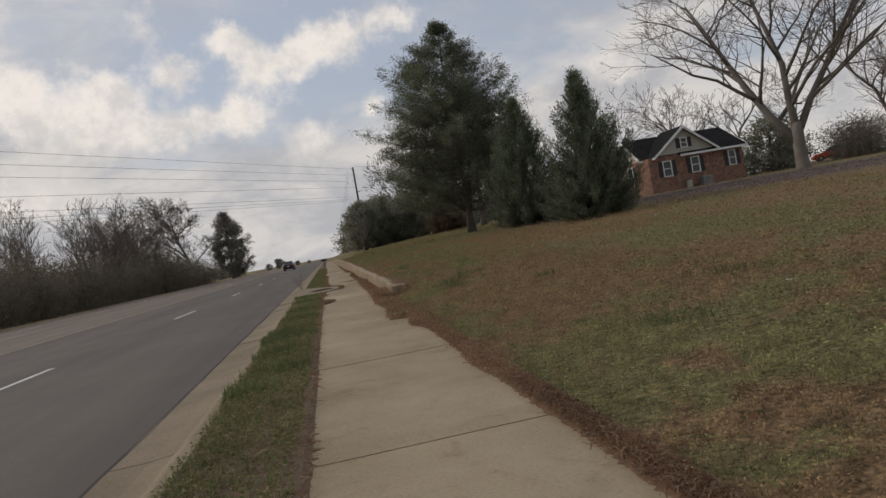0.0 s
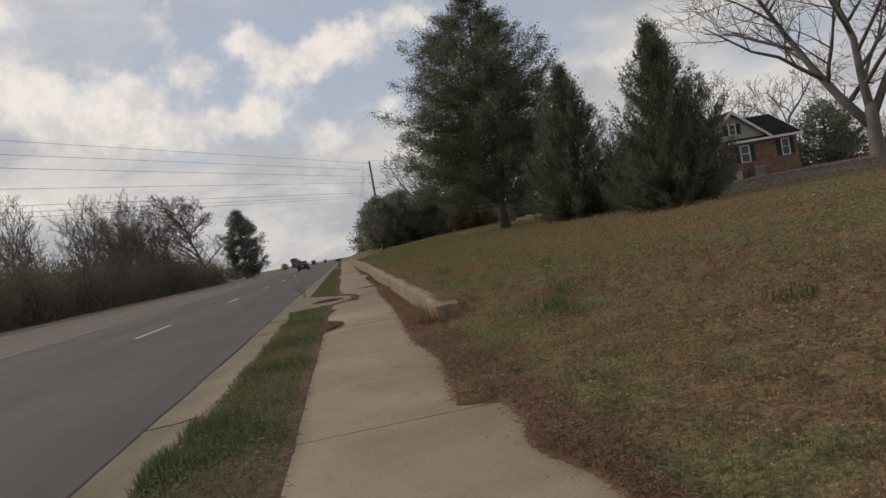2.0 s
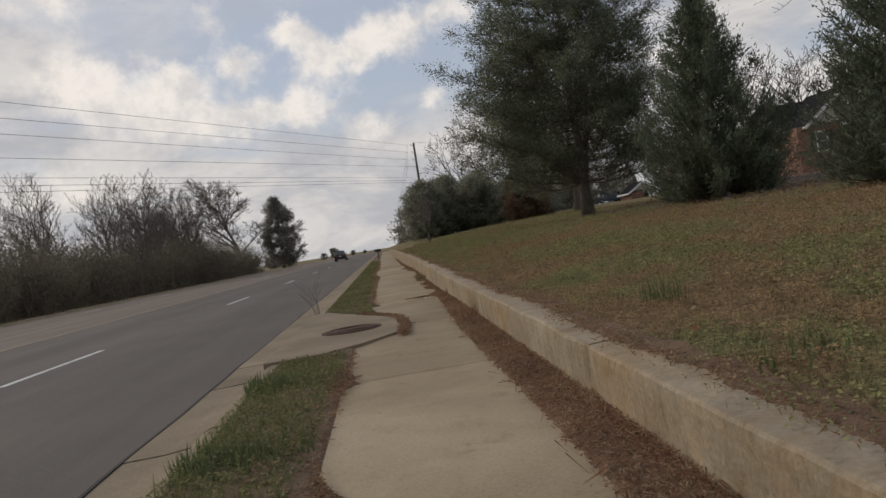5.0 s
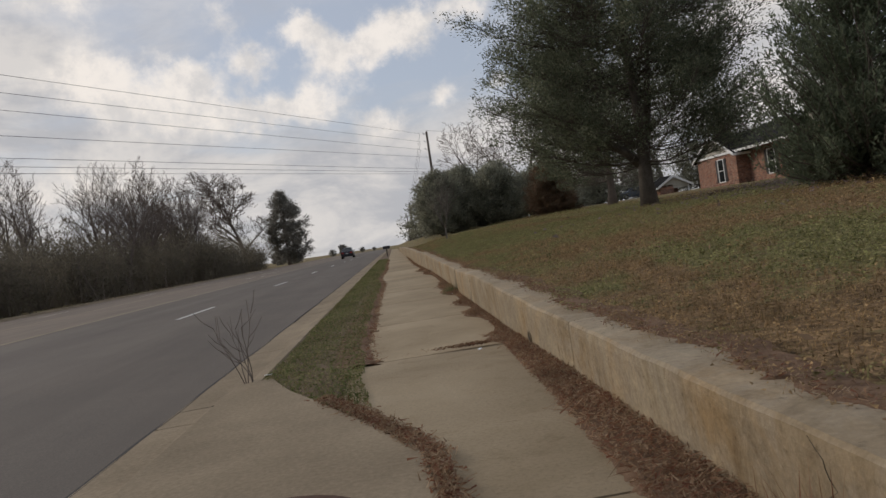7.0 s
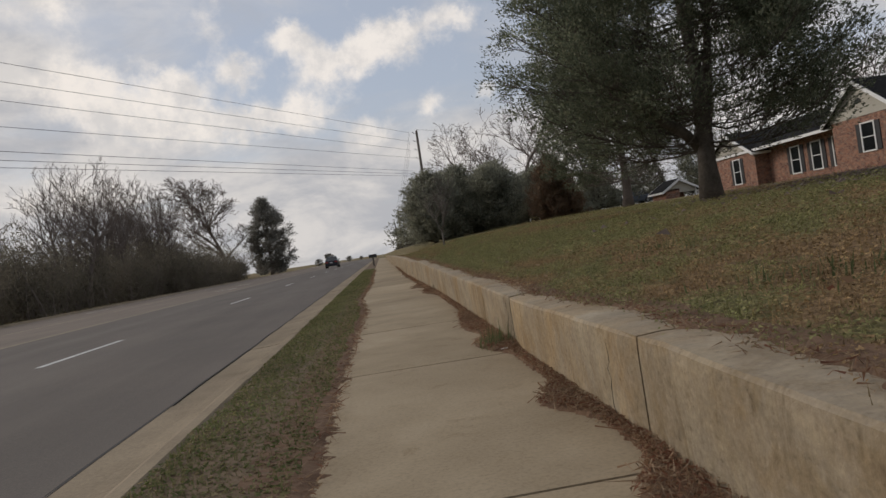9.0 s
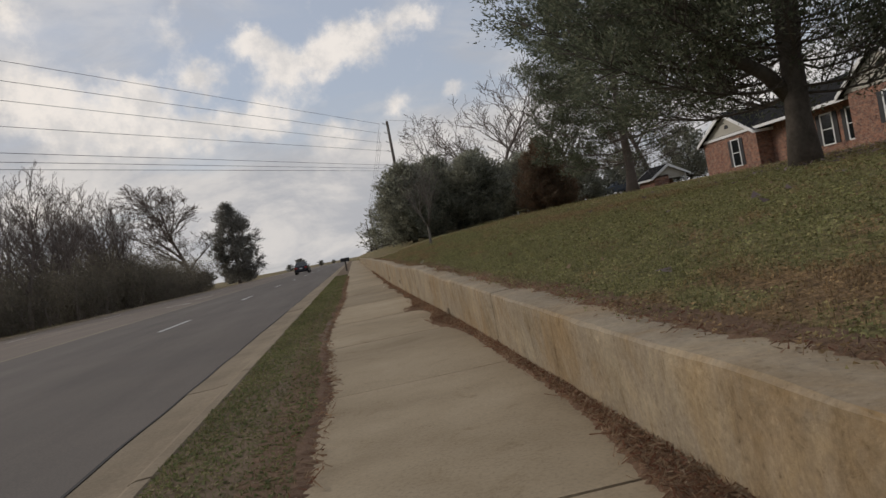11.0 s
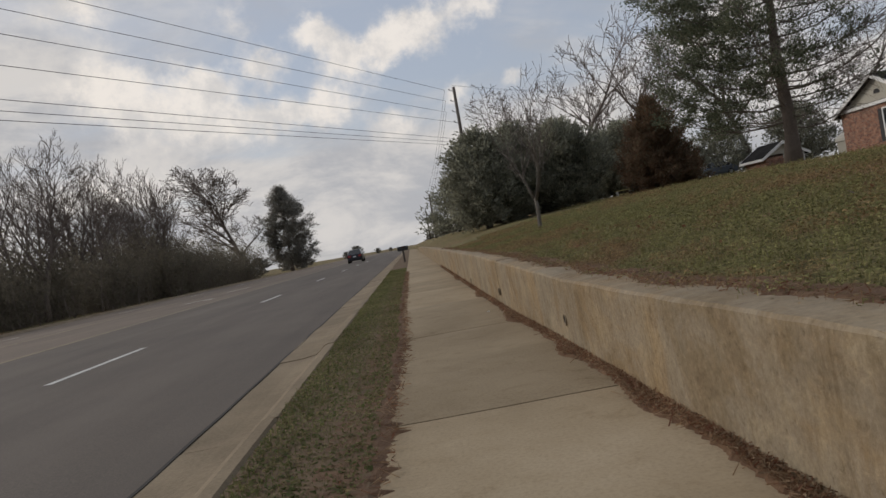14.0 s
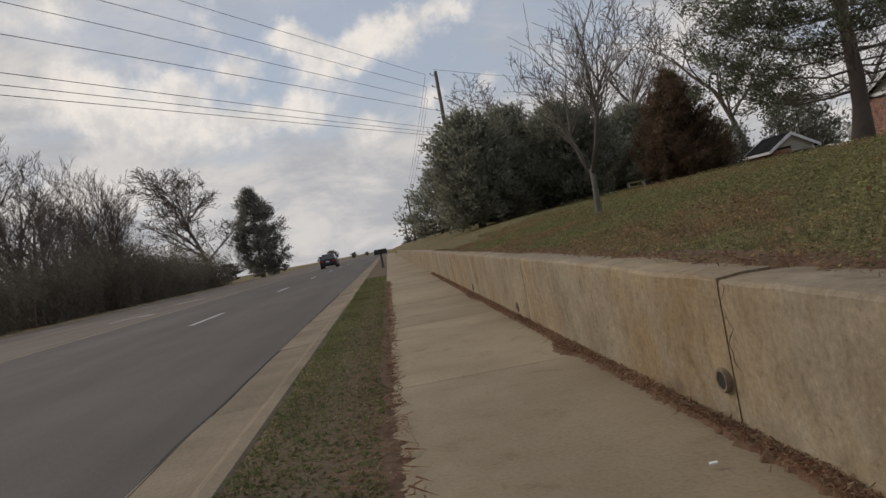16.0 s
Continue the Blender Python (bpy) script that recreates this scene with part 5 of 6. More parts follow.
def car(name, loc, rz, paint, label, boxy=0.0):
    t = tagged(empty(name, loc, rz), label, "car")
    col, N_, L_, b_ = material(name + "_paint", 0.3, 0.3, 0.5)
    b_.inputs["Base Color"].default_value = (*paint, 1)
    rows = [(-2.2, 0.35, 0.78, 0.72), (-2.15, 0.28, 0.95, 0.80), (-1.5, 0.22, 1.00, 0.85), (0.0, 0.22, 0.98, 0.87), (1.1, 0.22, 0.93, 0.85), (2.0, 0.25, 0.78, 0.78), (2.2, 0.34, 0.62, 0.66)]
    V, F = [], []
    for y, z0, z1, w in rows:
        for x, z in ((-w * 0.92, z0), (-w, z0 + 0.2), (-w, z1 - 0.12), (-w * 0.9, z1), (w * 0.9, z1), (w, z1 - 0.12), (w, z0 + 0.2), (w * 0.92, z0)):
            V.append((x, y, z))
    for j in range(len(rows) - 1):
        for i in range(8):
            i2 = (i + 1) % 8
            F.append((j * 8 + i, (j + 1) * 8 + i, (j + 1) * 8 + i2, j * 8 + i2))
    F += [tuple(range(8)), tuple(reversed(range(48, 56)))]
    mesh_object("body", V, F, col, t, smooth=False)
    cab = [(-1.75 - boxy * 0.35, 0.95, 0.78, 0.95, 0.78), (-1.05 - boxy, 0.95, 0.80, 1.40, 0.58), (0.0, 0.95, 0.82, 1.43, 0.60), (0.35, 0.95, 0.82, 1.38, 0.58), (1.05, 0.93, 0.78, 0.94, 0.76)]
    V, F = [], []
    for y, z0, w0, z1, w1 in cab:
        V += [(-w0, y, z0), (-w1, y, z1), (w1, y, z1), (w0, y, z0)]
    for j in range(len(cab) - 1):
        for i in range(3):
            F.append((j * 4 + i, (j + 1) * 4 + i, (j + 1) * 4 + i + 1, j * 4 + i + 1))
    mesh_object("cabin_glass", V, F, M["glass"], t, "dark car windows")
    V2 = [(x * 0.99, y, z) for y, w, z in ((-1.0 - boxy, 0.585, 1.415), (0.0, 0.605, 1.445), (0.34, 0.59, 1.395)) for x in (-w, w)]
    V2 += [(x, y, z + 0.03) for x, y, z in V2]
    mesh_object("roof", V2, [(0, 1, 3, 2), (2, 3, 5, 4), (6, 8, 9, 7), (8, 10, 11, 9), (0, 6, 7, 1), (4, 5, 11, 10), (0, 2, 8, 6), (2, 4, 10, 8), (1, 7, 9, 3), (3, 9, 11, 5)], col, t)
    for y in (-1.35, 1.35):
        for s in (-1, 1):
            wv, wf = tubes([[((s * 0.66, y, 0.31), 0.31), ((s * 0.86, y, 0.31), 0.31)]], 16)
            wh = mesh_object("wheel", wv, wf, M["tar"], t, "black tyre")
            rv, rf = tubes([[((s * 0.86, y, 0.31), 0.19), ((s * 0.872, y, 0.31), 0.17)]], 12)
            mesh_object("rim", rv, rf, M["metal_grey"], wh)
    red, N_, L_, b_ = material(name + "_tail", 0.3, 0.0, 0.5)
    b_.inputs["Base Color"].default_value = (0.35, 0.02, 0.015, 1)
    for s in (-1, 1):
        part("tail_light", box_bm(s * 0.58 - 0.16, s * 0.58 + 0.16, -2.21, -2.15, 0.66, 0.84, 0.02), red, t, "red tail light")
        part("headlight", box_bm(s * 0.52 - 0.14, s * 0.52 + 0.14, 2.12, 2.2, 0.52, 0.64, 0.02), M["white"], t, "pale headlight")
        part("mirror", box_bm(s * 0.9 - 0.08, s * 0.9 + 0.08, 0.62, 0.72, 0.95, 1.07, 0.02), col, t)
    part("number_plate", box_bm(-0.17, 0.17, -2.235, -2.2, 0.62, 0.74), M["white"], t, "blank pale plate")
    return t


car("sedan", (-4.7, 118.0, road_z(-4.7)), 0, (0.02, 0.022, 0.03), "dark blue sedan driving away on the road")
car("hatchback", in_world(57.5, 70.5), 60, (0.55, 0.06, 0.03), "bright red car parked under the trees", 0.3)
car("parked_sedan", in_world(33.0, 108.0), 95, (0.10, 0.12, 0.15), "grey-blue car parked near the garage")

# ---- storm inlet, mailbox ----
inlet = tagged(empty("storm_inlet", (1.2, 21.0, 0.0)), "concrete storm inlet slab with a round iron lid", "storm drain")


def plate(outline, z0, z1, o):
    n = len(outline)
    V = [(x - o[0], y - o[1], z) for z in (z0, z1) for x, y in outline]
    return V, [tuple(reversed(range(n))), tuple(range(n, 2 * n))] + [(i, (i + 1) % n, n + (i + 1) % n, n + i) for i in range(n)]


V, F = plate([(0.49, 19.4), (0.98, 19.42), (1.32, 19.7), (1.66, 20.15), (1.72, 20.7), (1.67, 21.6), (1.42, 22.2), (1.16, 22.8), (0.92, 23.3), (0.72, 23.86), (0.49, 23.8)], -0.1, 0.022, (1.2, 21.0))
mesh_object("top_slab", V, F, M["gutter"], inlet, "rough concrete slab")
V, F = plate([(1.18 + 0.33 * math.cos(a * math.pi / 16), 20.98 + 0.33 * math.sin(a * math.pi / 16)) for a in range(32)], 0.0, 0.028, (1.2, 21.0))
mesh_object("lid_frame", V, F, M["iron"], inlet, "iron rim")
V, F = plate([(1.18 + 0.285 * math.cos(a * math.pi / 16), 20.98 + 0.285 * math.sin(a * math.pi / 16)) for a in range(32)], 0.0, 0.036, (1.2, 21.0))
lid = mesh_object("lid", V, F, M["iron"], inlet, "rusty round manhole lid")
for rr_ in (0.09, 0.16, 0.23):
    V, F = tubes([[((1.18 - 1.2 + rr_ * math.cos(a * math.pi / 12), 20.98 - 21.0 + rr_ * math.sin(a * math.pi / 12), 0.036), 0.006) for a in range(25)]], 4)
    mesh_object("ring", V, F, M["iron"], lid)

mailbox = tagged(empty("mailbox", (1.12, 74.0, -0.12)), "dark roadside mailbox on a wooden post", "mailbox")
part("post", box_bm(-0.05, 0.05, -0.05, 0.05, -0.1, 0.72, 0.008), M["pole"], mailbox)
V, F = [], []
for x in (-0.28, 0.28):
    for i in range(9):
        a = math.pi * i / 8
        V.append((x, -0.11 * math.cos(a), 0.84 + 0.11 * math.sin(a)))
    V += [(x, 0.11, 0.72), (x, -0.11, 0.72)]
F = [tuple(range(11)), tuple(reversed(range(11, 22)))] + [(i, 11 + i, 11 + (i + 1) % 11, (i + 1) % 11) for i in range(11)]
mesh_object("box", V, F, M["shutter"], mailbox, "dark metal box")
part("flag", box_bm(-0.05, 0.1, -0.13, -0.115, 0.87, 0.94), M["iron"], mailbox)

for y in (19.3, 23.85, 2.05 + 3.05 * 3):
    pts = [((0.05, y, -0.113), 0.006), ((0.28, y + 0.01, -0.109), 0.007), ((0.42, y - 0.006, -0.093), 0.008), ((0.48, y, -0.056), 0.008), ((0.53, y + 0.01, -0.015), 0.007), ((0.62, y, -0.004), 0.005)]
    V, F = tubes([pts], 6)
    mesh_object("kerb_gap", V, F, M["tar"], kerb, "dark open joint in the kerb")

# ---- weep pipes and cracks in the wall ----
for y, z in ((23.53, 0.085), (36.25, 0.08), (42.1, 0.19), (45.13, 0.175), (48.7, 0.12), (51.7, 0.12)):
    V, F = [], []
    n = 16
    wx = float(wall_x(y)) - 2.483
    for x, r in ((0.03, 0.029), (-0.004, 0.029), (-0.006, 0.033), (-0.006, 0.038), (0.0, 0.040), (0.03, 0.040)):
        for i in range(n):
            a = 2 * math.pi * i / n
            V.append((x + wx, y - 13.4 + r * math.cos(a), z + r * math.sin(a)))
    for j in range(5):
        for i in range(n):
            i2 = (i + 1) % n
            F.append((j * n + i, j * n + i2, (j + 1) * n + i2, (j + 1) * n + i))
    mesh_object("weep_pipe", V, F, M["gutter"], retaining_wall, "round drain hole in the wall")
    # a dark disc in the pipe's mouth paints the shade of the hole
    V, F = tubes([[((0.03 + wx, y - 13.4, z), 0.028), ((-0.001 + wx, y - 13.4, z), 0.028)]], 14)
    mesh_object("weep_shadow", V, F, M["tar"], retaining_wall, "dark disc standing in for the shade inside the drain hole")
rc = random.Random(21)
for y, top, bot in ((19.9, 0.95, 0.1), (20.35, 1.0, 0.3), (26.75, 1.0, 0.05), (29.1, 0.9, 0.2), (45.0, 1.0, 0.45)):
    h = float(wall_top(y))
    pts = []
    yy = y
    for i in range(12):
        z = h * (top + (bot - top) * i / 11)
        yy += rc.uniform(-0.035, 0.035)
        pts.append(((float(wall_x(yy)) - 2.49 + (0.003 if i else 0.012), yy - 13.4, z - (0.02 if top > 0.97 and i == 0 else 0)), rc.uniform(0.0004, 0.0016)))
    V, F = tubes([pts], 5)
    mesh_object("crack", V, F, M["tar"], retaining_wall, "dark crack in the concrete")

# ---- grass, weeds and litter ----


def blades(x, y, z, length, width, lean, r):
    n = len(x)
    a = r.uniform(0, 2 * math.pi, n)
    ln = length * r.uniform(0.5, 1.4, n)
    wd = width * r.uniform(0.6, 1.4, n) * 0.5
    th = np.abs(r.normal(0, lean, n))
    out = np.empty((n, 3, 3))
    ca, sa = np.cos(a), np.sin(a)
    out[:, 0] = np.stack([x - sa * wd, y + ca * wd, z - 0.01], 1)
    out[:, 1] = np.stack([x + sa * wd, y - ca * wd, z - 0.01], 1)
    out[:, 2] = np.stack([x + ca * ln * np.sin(th), y + sa * ln * np.sin(th), z + ln * np.cos(np.minimum(th, 1.45))], 1)
    return out.reshape(-1, 3)


def wavy(y, s, k=1.0):
    return np.sin(y * 2.1 * k + s) * 0.5 + np.sin(y * 5.3 * k + 2 * s) * 0.3 + np.sin(y * 11.7 * k + 3 * s) * 0.2


def stuff(name, verts, k, mat, label, category):
    return tagged(fast_mesh(name, verts, k, mat), label, category, kind="stuff")


def flecks(x, y, z, size, tilt, r):
    """Small leaf triangles lying mostly flat."""
    n = len(x)
    nz = np.stack([r.normal(0, tilt, n), r.normal(0, tilt, n), np.ones(n)], 1)
    nz /= np.linalg.norm(nz, axis=1, keepdims=True)
    a = r.uniform(0, 2 * math.pi, n)
    u = np.stack([np.cos(a), np.sin(a), np.zeros(n)], 1)
    u -= nz * (u * nz).sum(1, keepdims=True)
    v = np.cross(nz, u)
    s = (size * r.uniform(0.6, 1.5, n))[:, None]
    c = np.stack([x, y, z], 1)
    out = np.empty((n, 3, 3))
    out[:, 0] = c + u * s
    out[:, 1] = c - u * s * 0.6 + v * s * 0.55
    out[:, 2] = c - u * s * 0.6 - v * s * 0.55
    return out.reshape(-1, 3)


def litter_edge(y):
    """Where the litter along the wall and lawn ends on the walk."""
    e = np.interp(y, [0, 8, 9.45, 9.55, 11, 12.3, 16, 20, 23.6, 25, 34, 37.5, 41, 60], [2.39, 2.38, 2.33, 2.08, 2.22, 2.13, 2.24, 2.23, 2.36, 2.478, 2.478, 2.475, 2.48, 2.482])
    for at_y, half, deep in ((5.5, 0.4, 0.05), (8.6, 0.3, 0.10), (24.25, 0.15, 0.14), (26.05, 0.25, 0.18), (27.3, 0.25, 0.17), (29.25, 0.35, 0.22), (30.3, 0.5, 0.12), (31.0, 0.8, 0.11), (36.2, 0.6, 0.18), (38.1, 0.15, 0.18), (38.4, 0.9, 0.12), (40.6, 0.3, 0.06), (42.0, 0.2, 0.08), (44.1, 0.35, 0.08), (47.1, 0.2, 0.08), (51.7, 0.4, 0.06)):
        e = e - deep * np.exp(-((y - at_y) / half) ** 2)
    return np.where(y > 13.15, e + wall_x(y) - 2.49, e)


g = np.random.default_rng(3)
V = []
for x0, x1, y0, y1, dens, sz, ln, wd in ((2.12, 3.6, 0.8, 57, 6600, 0.0086, 0.024, 0.005), (3.6, 5.6, 0.0, 60, 3000, 0.0135, 0.024, 0.008), (5.6, 9.0, 0.0, 64, 1100, 0.017, 0.026, 0.011), (9.0, 16.0, 2.0, 76, 240, 0.024, 0.036, 0.016)):
    n = int((x1 - x0) * (y1 - y0) * dens)
    x, y = g.uniform(x0, x1, n), g.uniform(y0, y1, n)
    clump = np.sin(x * 7.1 + np.sin(y * 3.3) * 2) * np.sin(y * 6.3 + np.sin(x * 4.1) * 2)
    clump = 0.6 * clump + 0.4 * np.sin(x * 17.3 + 2 * np.sin(y * 9.0)) * np.sin(y * 15.1 + 2 * np.sin(x * 11.0))
    edge = np.where(y > 13.15, wall_x(y) + np.interp(y, [13, 18, 24], [0.10, 0.15, 0.19]) + 0.045 * wavy(y, 1.0) + 0.03 * wavy(y, 6.0, 2.7) + 0.04 * g.normal(0, 1, n), litter_edge(y) + 0.10 + 0.04 * wavy(y, 2.0) + 0.06 * np.abs(g.normal(0, 1, n)))
    keep = (x > edge) & (clump + g.uniform(-1, 1, n) > -0.5)
    x, y, c2 = x[keep], y[keep], clump[keep]
    z = np.maximum(lawn_z(x, y), np.where(x < 2.52, 0.024, -9.0))
    k = int(len(x) * 0.68)
    h = (0.008 + sz * 2.4 * np.maximum(1.1 + 1.9 * c2[:k], 0.1)) * g.uniform(0.0, 1.0, k)
    V.append(flecks(x[:k], y[:k], z[:k] + h, sz, 0.55, g))
    V.append(blades(x[k:], y[k:], z[k:], ln * (1 + 0.5 * c2[k:]), wd, 1.05, g))
stuff("lawn_grass", np.concatenate(V), 3, M["turf"], "short patchy winter lawn grass, green and brown", "grass")

n = 40000
x, y = g.normal(21, 4.5, n), g.normal(34, 5.5, n)
stuff("purple_weeds", flecks(x, y, lawn_z(x, y) + g.uniform(0, 0.08, n), 0.06, 0.5, g), 3, M["henbit"], "patch of purplish winter weeds on the lawn", "weeds")

def verge_edge(y, mats=1.0):
    """Where the verge's turf, or the dead mats along it, end on the walk."""
    return np.interp(y, [0, 16, 18, 22, 22.6, 23.6, 25, 30, 34, 37, 40, 44, 47, 64], [1.27, 1.25, 1.28, 1.30, 1.47, 1.46, 1.38, 1.37, 1.40, 1.25, 1.31, 1.37, 1.33, 1.33]) + mats * (0.24 * np.exp(-((y - 15.3) / 0.42) ** 2) + 0.08 * np.exp(-((y - 17.9) / 0.2) ** 2))


def cap_edge(y):
    """Where the lawn's roots end on the wall's top."""
    return wall_x(y) + np.interp(y, [13, 18, 24], [0.09, 0.14, 0.175]) + 0.045 * wavy(y, 1.0) + 0.03 * wavy(y, 6.0, 2.7)


def ragged_mat(name, y0, y1, edge, width, side, height, seed, label, base=None, torn=0.075, rough=1.0):
    """A thin mat of soil and roots with a torn edge; side is +1 where it ends towards +x."""
    ys = np.arange(y0, y1, 0.014)
    k = 5
    V, F = [], []
    for y in ys:
        tear = rough * 0.035 * noise.noise((y * 3.1, seed, 0)) + rough * 0.034 * noise.noise((y * 9, seed, 2)) + 0.024 * noise.noise((y * 31, seed, 4)) + torn * max(0.0, noise.noise((y * 13, seed, 7)) - 0.12)
        e = float(edge(y)) + side * tear
        far_x = float(edge(y)) - side * width if width else float(wall_x(y)) + 0.013
        lift = float(base(y)) if base else 0.0
        for i in range(k):
            u = i / (k - 1)
            x = e + (far_x - e) * u
            z = -0.012 if i == 0 else 0.006 + height * u ** 0.7 + 0.010 * noise.noise((x * 22, y * 22, seed)) * (u ** 0.5)
            V.append((x + (side * 0.004 if i == 0 else 0), y, z + lift))
    for j in range(len(ys) - 1):
        for i in range(k - 1):
            a, b, c, d = j * k + i, j * k + i + 1, (j + 1) * k + i + 1, (j + 1) * k + i
            F.append((a, b, c, d) if side < 0 else (a, d, c, b))
    return tagged(mesh_object(name, V, F, M["litter_soil"]), label, "soil", kind="stuff")


ragged_mat("wall_litter_mat", 0.5, 60.0, litter_edge, 0, -1, 0.022, 3, "dark reddish mat of rotted leaves along the wall", torn=0.03, rough=0.45)
for y0, y1 in ((0.5, 19.38), (23.9, 60.0)):
    ragged_mat("verge_root_mat", y0, y1, verge_edge, 0.3, 1, 0.008, 9, "dark torn edge of turf and roots on the walk", torn=0.17)
ragged_mat("cap_root_mat", 13.3, 60.0, cap_edge, 0.17, -1, 0.006, 5, "reddish roots and soil spilling over the wall's top", base=wall_top, torn=0.12)

# verge grass between kerb and walk
n = 270000
y = g.uniform(0.5, 64, n)
x = g.uniform(0.60, 1.50, n)
tall = np.clip((24 - y) / 6, 0.0, 1.0)
inner = verge_edge(y, 0.25) - np.where(y > 23, 0.09, 0.06) + 0.03 * wavy(y, 0.3, 2.0)
outer = 0.655 + 0.02 * wavy(y, 4.0) - 0.04 * (y < 18)
in_slab = (y > 19.35) & (y < 23.9) & (x < 1.7 - (y - 21.6) * 0.46 * (y > 21.6)) & (x > 0.45)
keep = (x < inner) & (x > outer) & ~in_slab
x, y, tall = x[keep], y[keep], tall[keep]
k = int(len(x) * 0.4)
zv = np.full(len(x), 0.008)
verge_v = np.concatenate([blades(x[:k], y[:k], zv[:k], 0.024 + 0.024 * tall[:k], 0.007, 1.0, g), flecks(x[k:], y[k:], zv[k:] + g.uniform(0, 1, len(x) - k) * (0.012 + 0.035 * tall[k:]), 0.013, 0.6, g)])
stuff("verge_grass", verge_v, 3, M["verge"], "green and straw-coloured grass along the verge", "grass")

# leafy clumps of weeds in the verge
V = []
for cx, cy, s, k in ((0.62, 9.4, 0.15, 520), (1.0, 9.7, 0.16, 240), (0.75, 10.2, 0.13, 320), (0.85, 8.2, 0.13, 300), (0.95, 7.0, 0.12, 240), (0.72, 6.2, 0.12, 240), (0.95, 12.2, 0.14, 300), (0.9, 14.2, 0.15, 340), (0.85, 16.5, 0.15, 340), (0.75, 18.3, 0.14, 300), (2.42, 29.15, 0.07, 90), (3.3, 11.3, 0.10, 90), (4.3, 9.8, 0.10, 90), (3.9, 12.6, 0.12, 90), (3.25, 12.0, 0.1, 60), (3.7, 5.2, 0.14, 130), (4.9, 6.4, 0.15, 110), (3.0, 15.5, 0.12, 70), (3.4, 27.0, 0.2, 90), (4.0, 30.0, 0.3, 120)):
    k = int(k * (1.7 if cx < 1.5 else 1.0))
    x, y = g.normal(cx, s, k), g.normal(cy, s, k)
    if cx < 1.5:
        x = np.clip(x, 0.6, 1.24 - 0.06 * g.uniform(0, 1, k))
    z = np.where(x > 2.69, lawn_z(x, y), 0.01)
    V.append(blades(x, y, z, 0.075 if cx < 1.5 else 0.06, 0.013, 0.8, g))
stuff("leafy_weeds", np.concatenate(V), 3, M["green_weed"], "clumps of dark green broad-leaved weeds", "weeds")

# dead leaves and roots along the walk's edges
V = []


def lay(x, y, z, length, width, spread):
    c = np.stack([x, y, z], 1)
    d = g.normal(0, 1, c.shape) * np.array(spread)
    V.append(needles(c, d / np.linalg.norm(d, axis=1, keepdims=True), length, width, g))


n = 95000
y = 0.6 + 59 * g.uniform(0, 1, n) ** 1.3
e = litter_edge(y)
u = g.uniform(0, 1, n) ** 0.8
x = e + (wall_x(y) + 0.01 - e) * u + g.normal(0, 0.012, n)
lay(x, y, 0.018 + 0.024 * u + g.uniform(0, 0.018, n), 0.034, 0.0050, (1, 1, 0.35))
n = 16000
y = 0.6 + 59 * g.uniform(0, 1, n) ** 1.3
e = litter_edge(y)
u = g.uniform(0, 1, n)
x = e + (wall_x(y) + 0.01 - e) * u
V.append(flecks(x, y, 0.026 + 0.02 * u, 0.012, 0.7, g))
n = 900
y = g.uniform(1, 58, n)
x = litter_edge(y) + g.uniform(-0.05, 0.10, n)
lay(x, y, 0.022 + g.uniform(0, 0.012, n), 0.11, 0.005, (1, 0.8, 0.1))
n = 4500
y = g.uniform(0.5, 60, n)
y = y[(y < 19.3) | (y > 23.95)]
x = verge_edge(y) - g.exponential(0.05, len(y)) + 0.012
lay(x, y, 0.016 + g.uniform(0, 0.012, len(y)), 0.035, 0.006, (1.3, 0.7, 0.25))
n = 1500
y = g.uniform(0.5, 60, n)
y = y[(y < 19.3) | (y > 23.95)]
x = verge_edge(y) + g.uniform(-0.06, 0.035, len(y))
lay(x, y, 0.014 + g.uniform(0, 0.008, len(y)), 0.085, 0.006, (1.0, 0.35, 0.05))
for cx, cy, sx, sy, k in ((1.38, 15.3, 0.085, 0.28, 4500), (1.25, 17.9, 0.05, 0.25, 700), (2.15, 24.0, 0.14, 0.018, 900), (2.5, 8.6, 0.10, 0.35, 1300), (2.5, 5.6, 0.08, 0.4, 900), (2.55, 11.2, 0.16, 0.6, 1500)):
    x, y = g.normal(cx, sx, k), g.normal(cy, sy, k)
    x = np.minimum(x, verge_edge(y) + 0.02 * g.uniform(-1, 1, k)) if cx < 1.6 else x
    c = np.stack([x, y, 0.018 + g.uniform(0, 0.015, k)], 1)
    d = g.normal(0, 1, c.shape) * np.array([1, 1, 0.3])
    V.append(needles(c, d / np.linalg.norm(d, axis=1, keepdims=True), 0.03, 0.006, g))
n = 5000
t_ = g.uniform(0, 1, n)
c = np.stack([np.interp(t_, [0, 0.3, 0.55, 0.75, 1], [1.72, 1.76, 1.71, 1.46, 1.18]) + g.normal(0, 0.028, n), np.interp(t_, [0, 0.3, 0.55, 0.75, 1], [19.9, 20.7, 21.6, 22.25, 22.85]) + g.normal(0, 0.03, n), 0.02 + g.uniform(0, 0.02, n)], 1)
d = g.normal(0, 1, c.shape) * np.array([1, 1, 0.4])
V.append(needles(c, d / np.linalg.norm(d, axis=1, keepdims=True), 0.035, 0.007, g))
n = 11000
y = g.uniform(14.6, 60, n)
x = wall_x(y) + np.interp(y, [13, 18, 24], [0.09, 0.13, 0.165]) + 0.06 * wavy(y, 1.0) + 0.03 * wavy(y, 6.0, 3.1) + g.normal(0.04, 0.04, n)
c = np.stack([x, y, wall_top(y) + 0.012 + g.uniform(0, 0.012, n)], 1)
d = g.normal(0, 1, c.shape) * np.array([1.2, 0.8, 0.2])
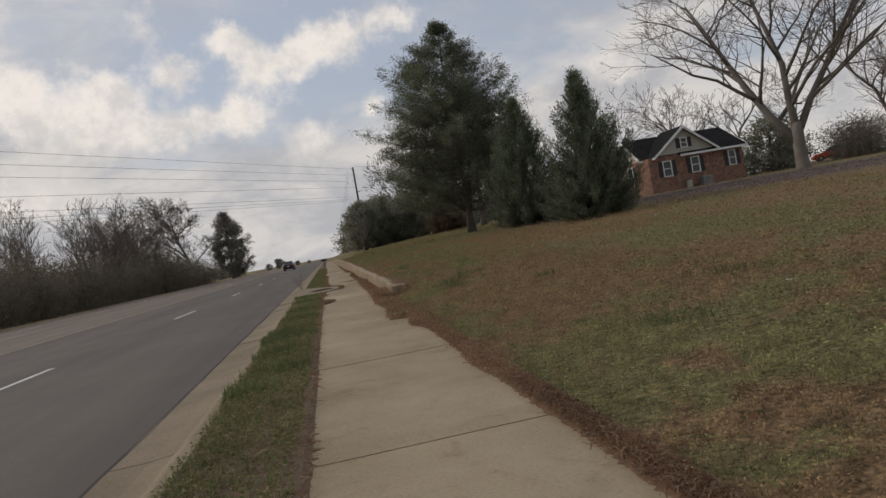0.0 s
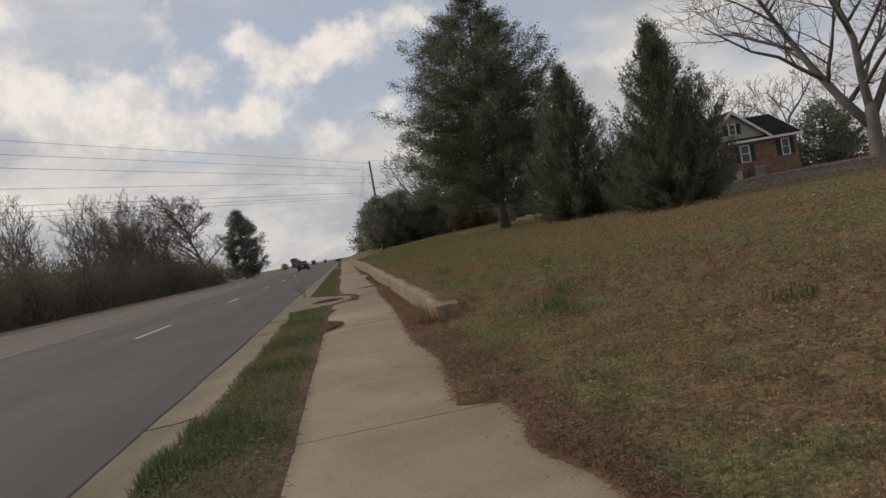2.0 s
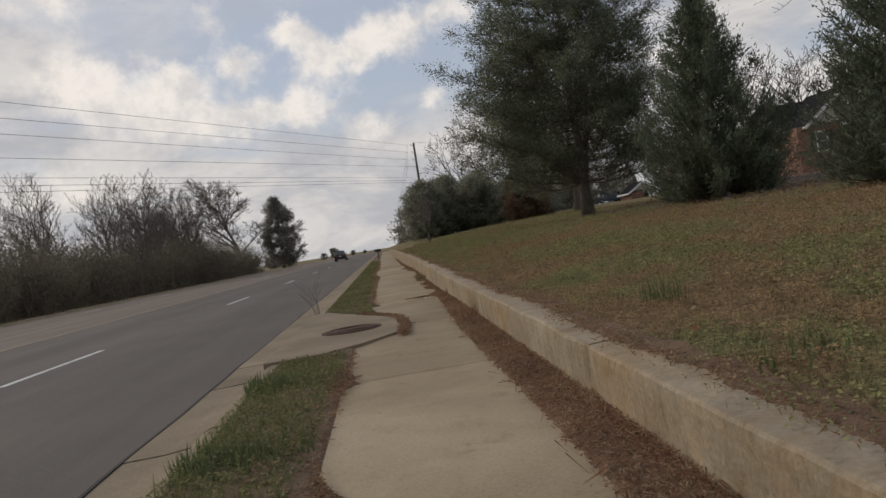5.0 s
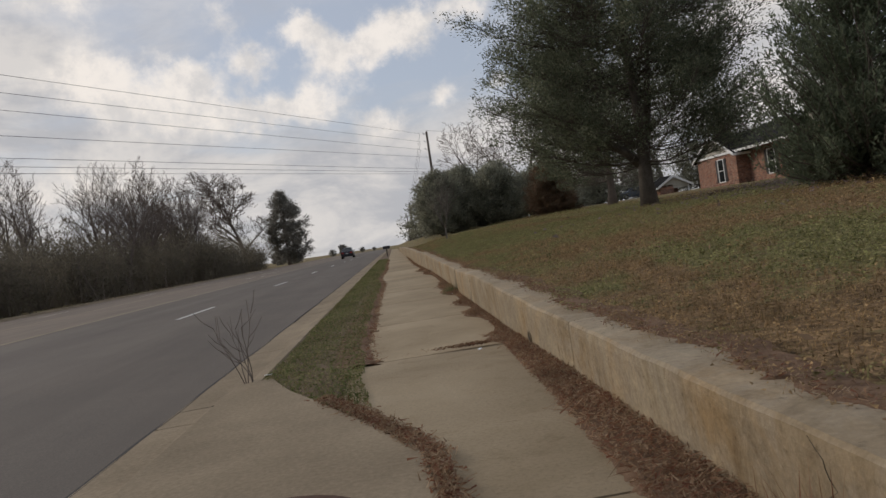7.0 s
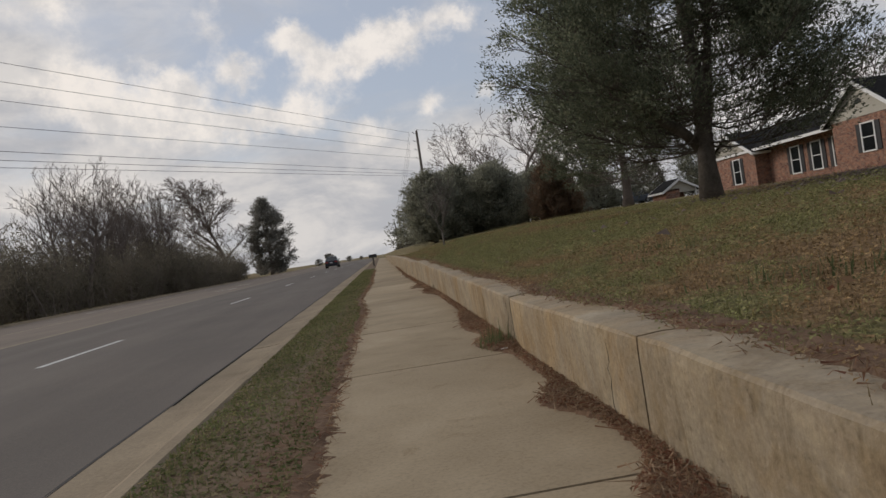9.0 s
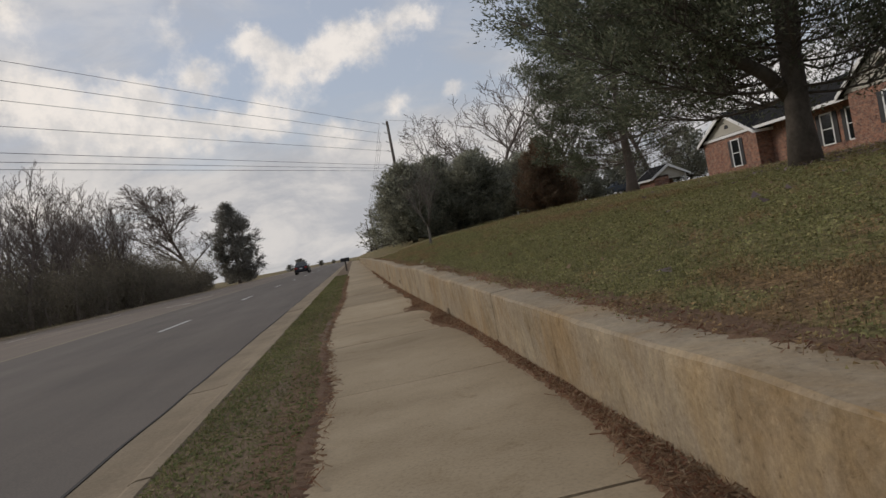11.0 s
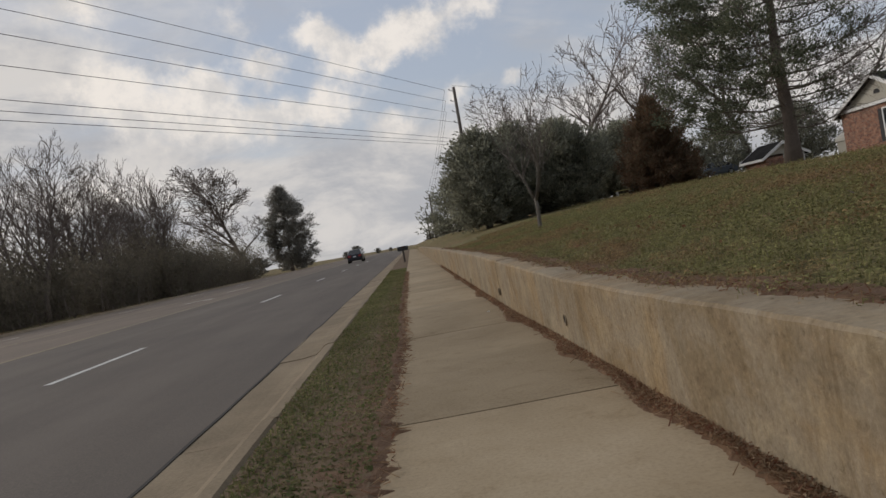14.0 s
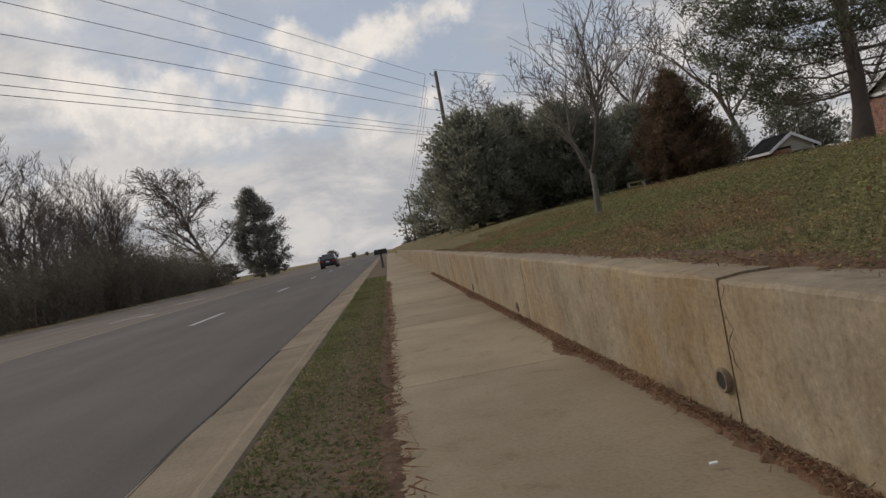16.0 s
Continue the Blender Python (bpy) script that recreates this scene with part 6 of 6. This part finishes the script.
V.append(needles(c, d / np.linalg.norm(d, axis=1, keepdims=True), 0.03, 0.005, g))
stuff("leaf_litter", np.concatenate(V), 3, M["straw"], "dead brown leaves and roots along the sidewalk", "leaf litter")

# a few dead leaves lying on the lawn and the walk
n = 1500
x, y = g.uniform(2.8, 14, n), g.uniform(1, 60, n)
c = np.stack([x, y, lawn_z(x, y) + 0.03], 1)
d = g.normal(0, 1, c.shape) * np.array([1, 1, 0.25])
stuff("fallen_leaves", sprays(c, d / np.linalg.norm(d, axis=1, keepdims=True), 0.042, 0.026, g), 4, M["straw"], "scattered fallen brown leaves on the lawn", "leaves")


def dry_tuft(loc, h, n, seed, label, mat="straw", spread=0.95):
    r = np.random.default_rng(seed)
    x, y = r.normal(0, 0.06, n), r.normal(0, 0.08, n)
    t = tagged(empty("grass_tuft", loc), label, "grass")
    fast_mesh("blade_clump", blades(x, y, np.zeros(n), h, 0.007, spread, r), 3, M[mat], t)
    return t


dry_tuft((2.38, 13.3, 0.0), 0.22, 520, 1, "tall dry brown grass tuft at the wall's end")
dry_tuft((2.42, 14.0, 0.0), 0.19, 420, 2, "dry brown grass tuft at the wall's foot")
dry_tuft((2.44, 20.3, 0.0), 0.20, 200, 3, "dry brown grass tuft at the wall's foot")
dry_tuft((2.43, 29.1, 0.0), 0.16, 120, 4, "green grass tuft at the wall's foot", "green_weed", 0.5)
for i, (x, y, h) in enumerate(((3.6, 12.2, 0.16), (3.35, 11.6, 0.14), (4.1, 14.4, 0.15), (3.2, 17.2, 0.13))):
    dry_tuft(in_world(x, y), h, 110, 10 + i, "upright green grass tuft in the lawn", "green_weed", 0.4)

# the leafless sprout in the gutter
r = random.Random(12)
sprout = tagged(empty("sprout", (0.55, 24.0, -0.08)), "thin leafless sprout growing from the gutter", "sapling")
stalks = []
for i in range(6):
    p, d = Vector((r.uniform(-0.04, 0.04), r.uniform(-0.05, 0.05), 0)), Vector((r.gauss(0, 0.2), r.gauss(0, 0.2), 1)).normalized()
    pts = [(p.copy(), 0.004)]
    for j in range(6):
        d = (d + Vector((r.gauss(0, 0.12), r.gauss(0, 0.12), 0))).normalized()
        p = p + d * r.uniform(0.06, 0.11)
        pts.append((p.copy(), 0.004 - 0.0005 * j))
        if j > 1:
            q, e = p.copy(), (d + Vector((r.gauss(0, 0.6), r.gauss(0, 0.6), 0.1))).normalized()
            stalks.append([(q, 0.003), (q + e * 0.09, 0.0022), (q + e * 0.15 + Vector((0, 0, 0.03)), 0.0016)])
    stalks.append(pts)
V, F = tubes(stalks, 4)
mesh_object("stalkwork", V, F, M["twig"], sprout)

# scraps of litter
for i, (x, y, s) in enumerate(((2.42, 28.9, 0.05), (2.16, 23.78, 0.03), (2.2, 44.9, 0.02), (2.44, 46.6, 0.035), (2.42, 45.2, 0.03), (0.66, 24.1, 0.06), (2.1, 14.3, 0.025), (7.5, 17.5, 0.05), (9.0, 16.0, 0.05), (4.6, 5.2, 0.03), (11.0, 19.0, 0.06), (12.4, 20.2, 0.06))):
    rz = random.Random(i).uniform(0, 360)
    z = float(lawn_z(x, y)) + 0.03 if x > 2.7 else 0.012
    o = tagged(part("paper_scrap", box_bm(-s * 0.6, s * 0.6, -s * 0.3, s * 0.3, 0, 0.006, 0.0015), M["white"]), "small white scrap of litter on the ground", "litter")
    o.matrix_basis = pose(x, y, z, 8, -6, rz)
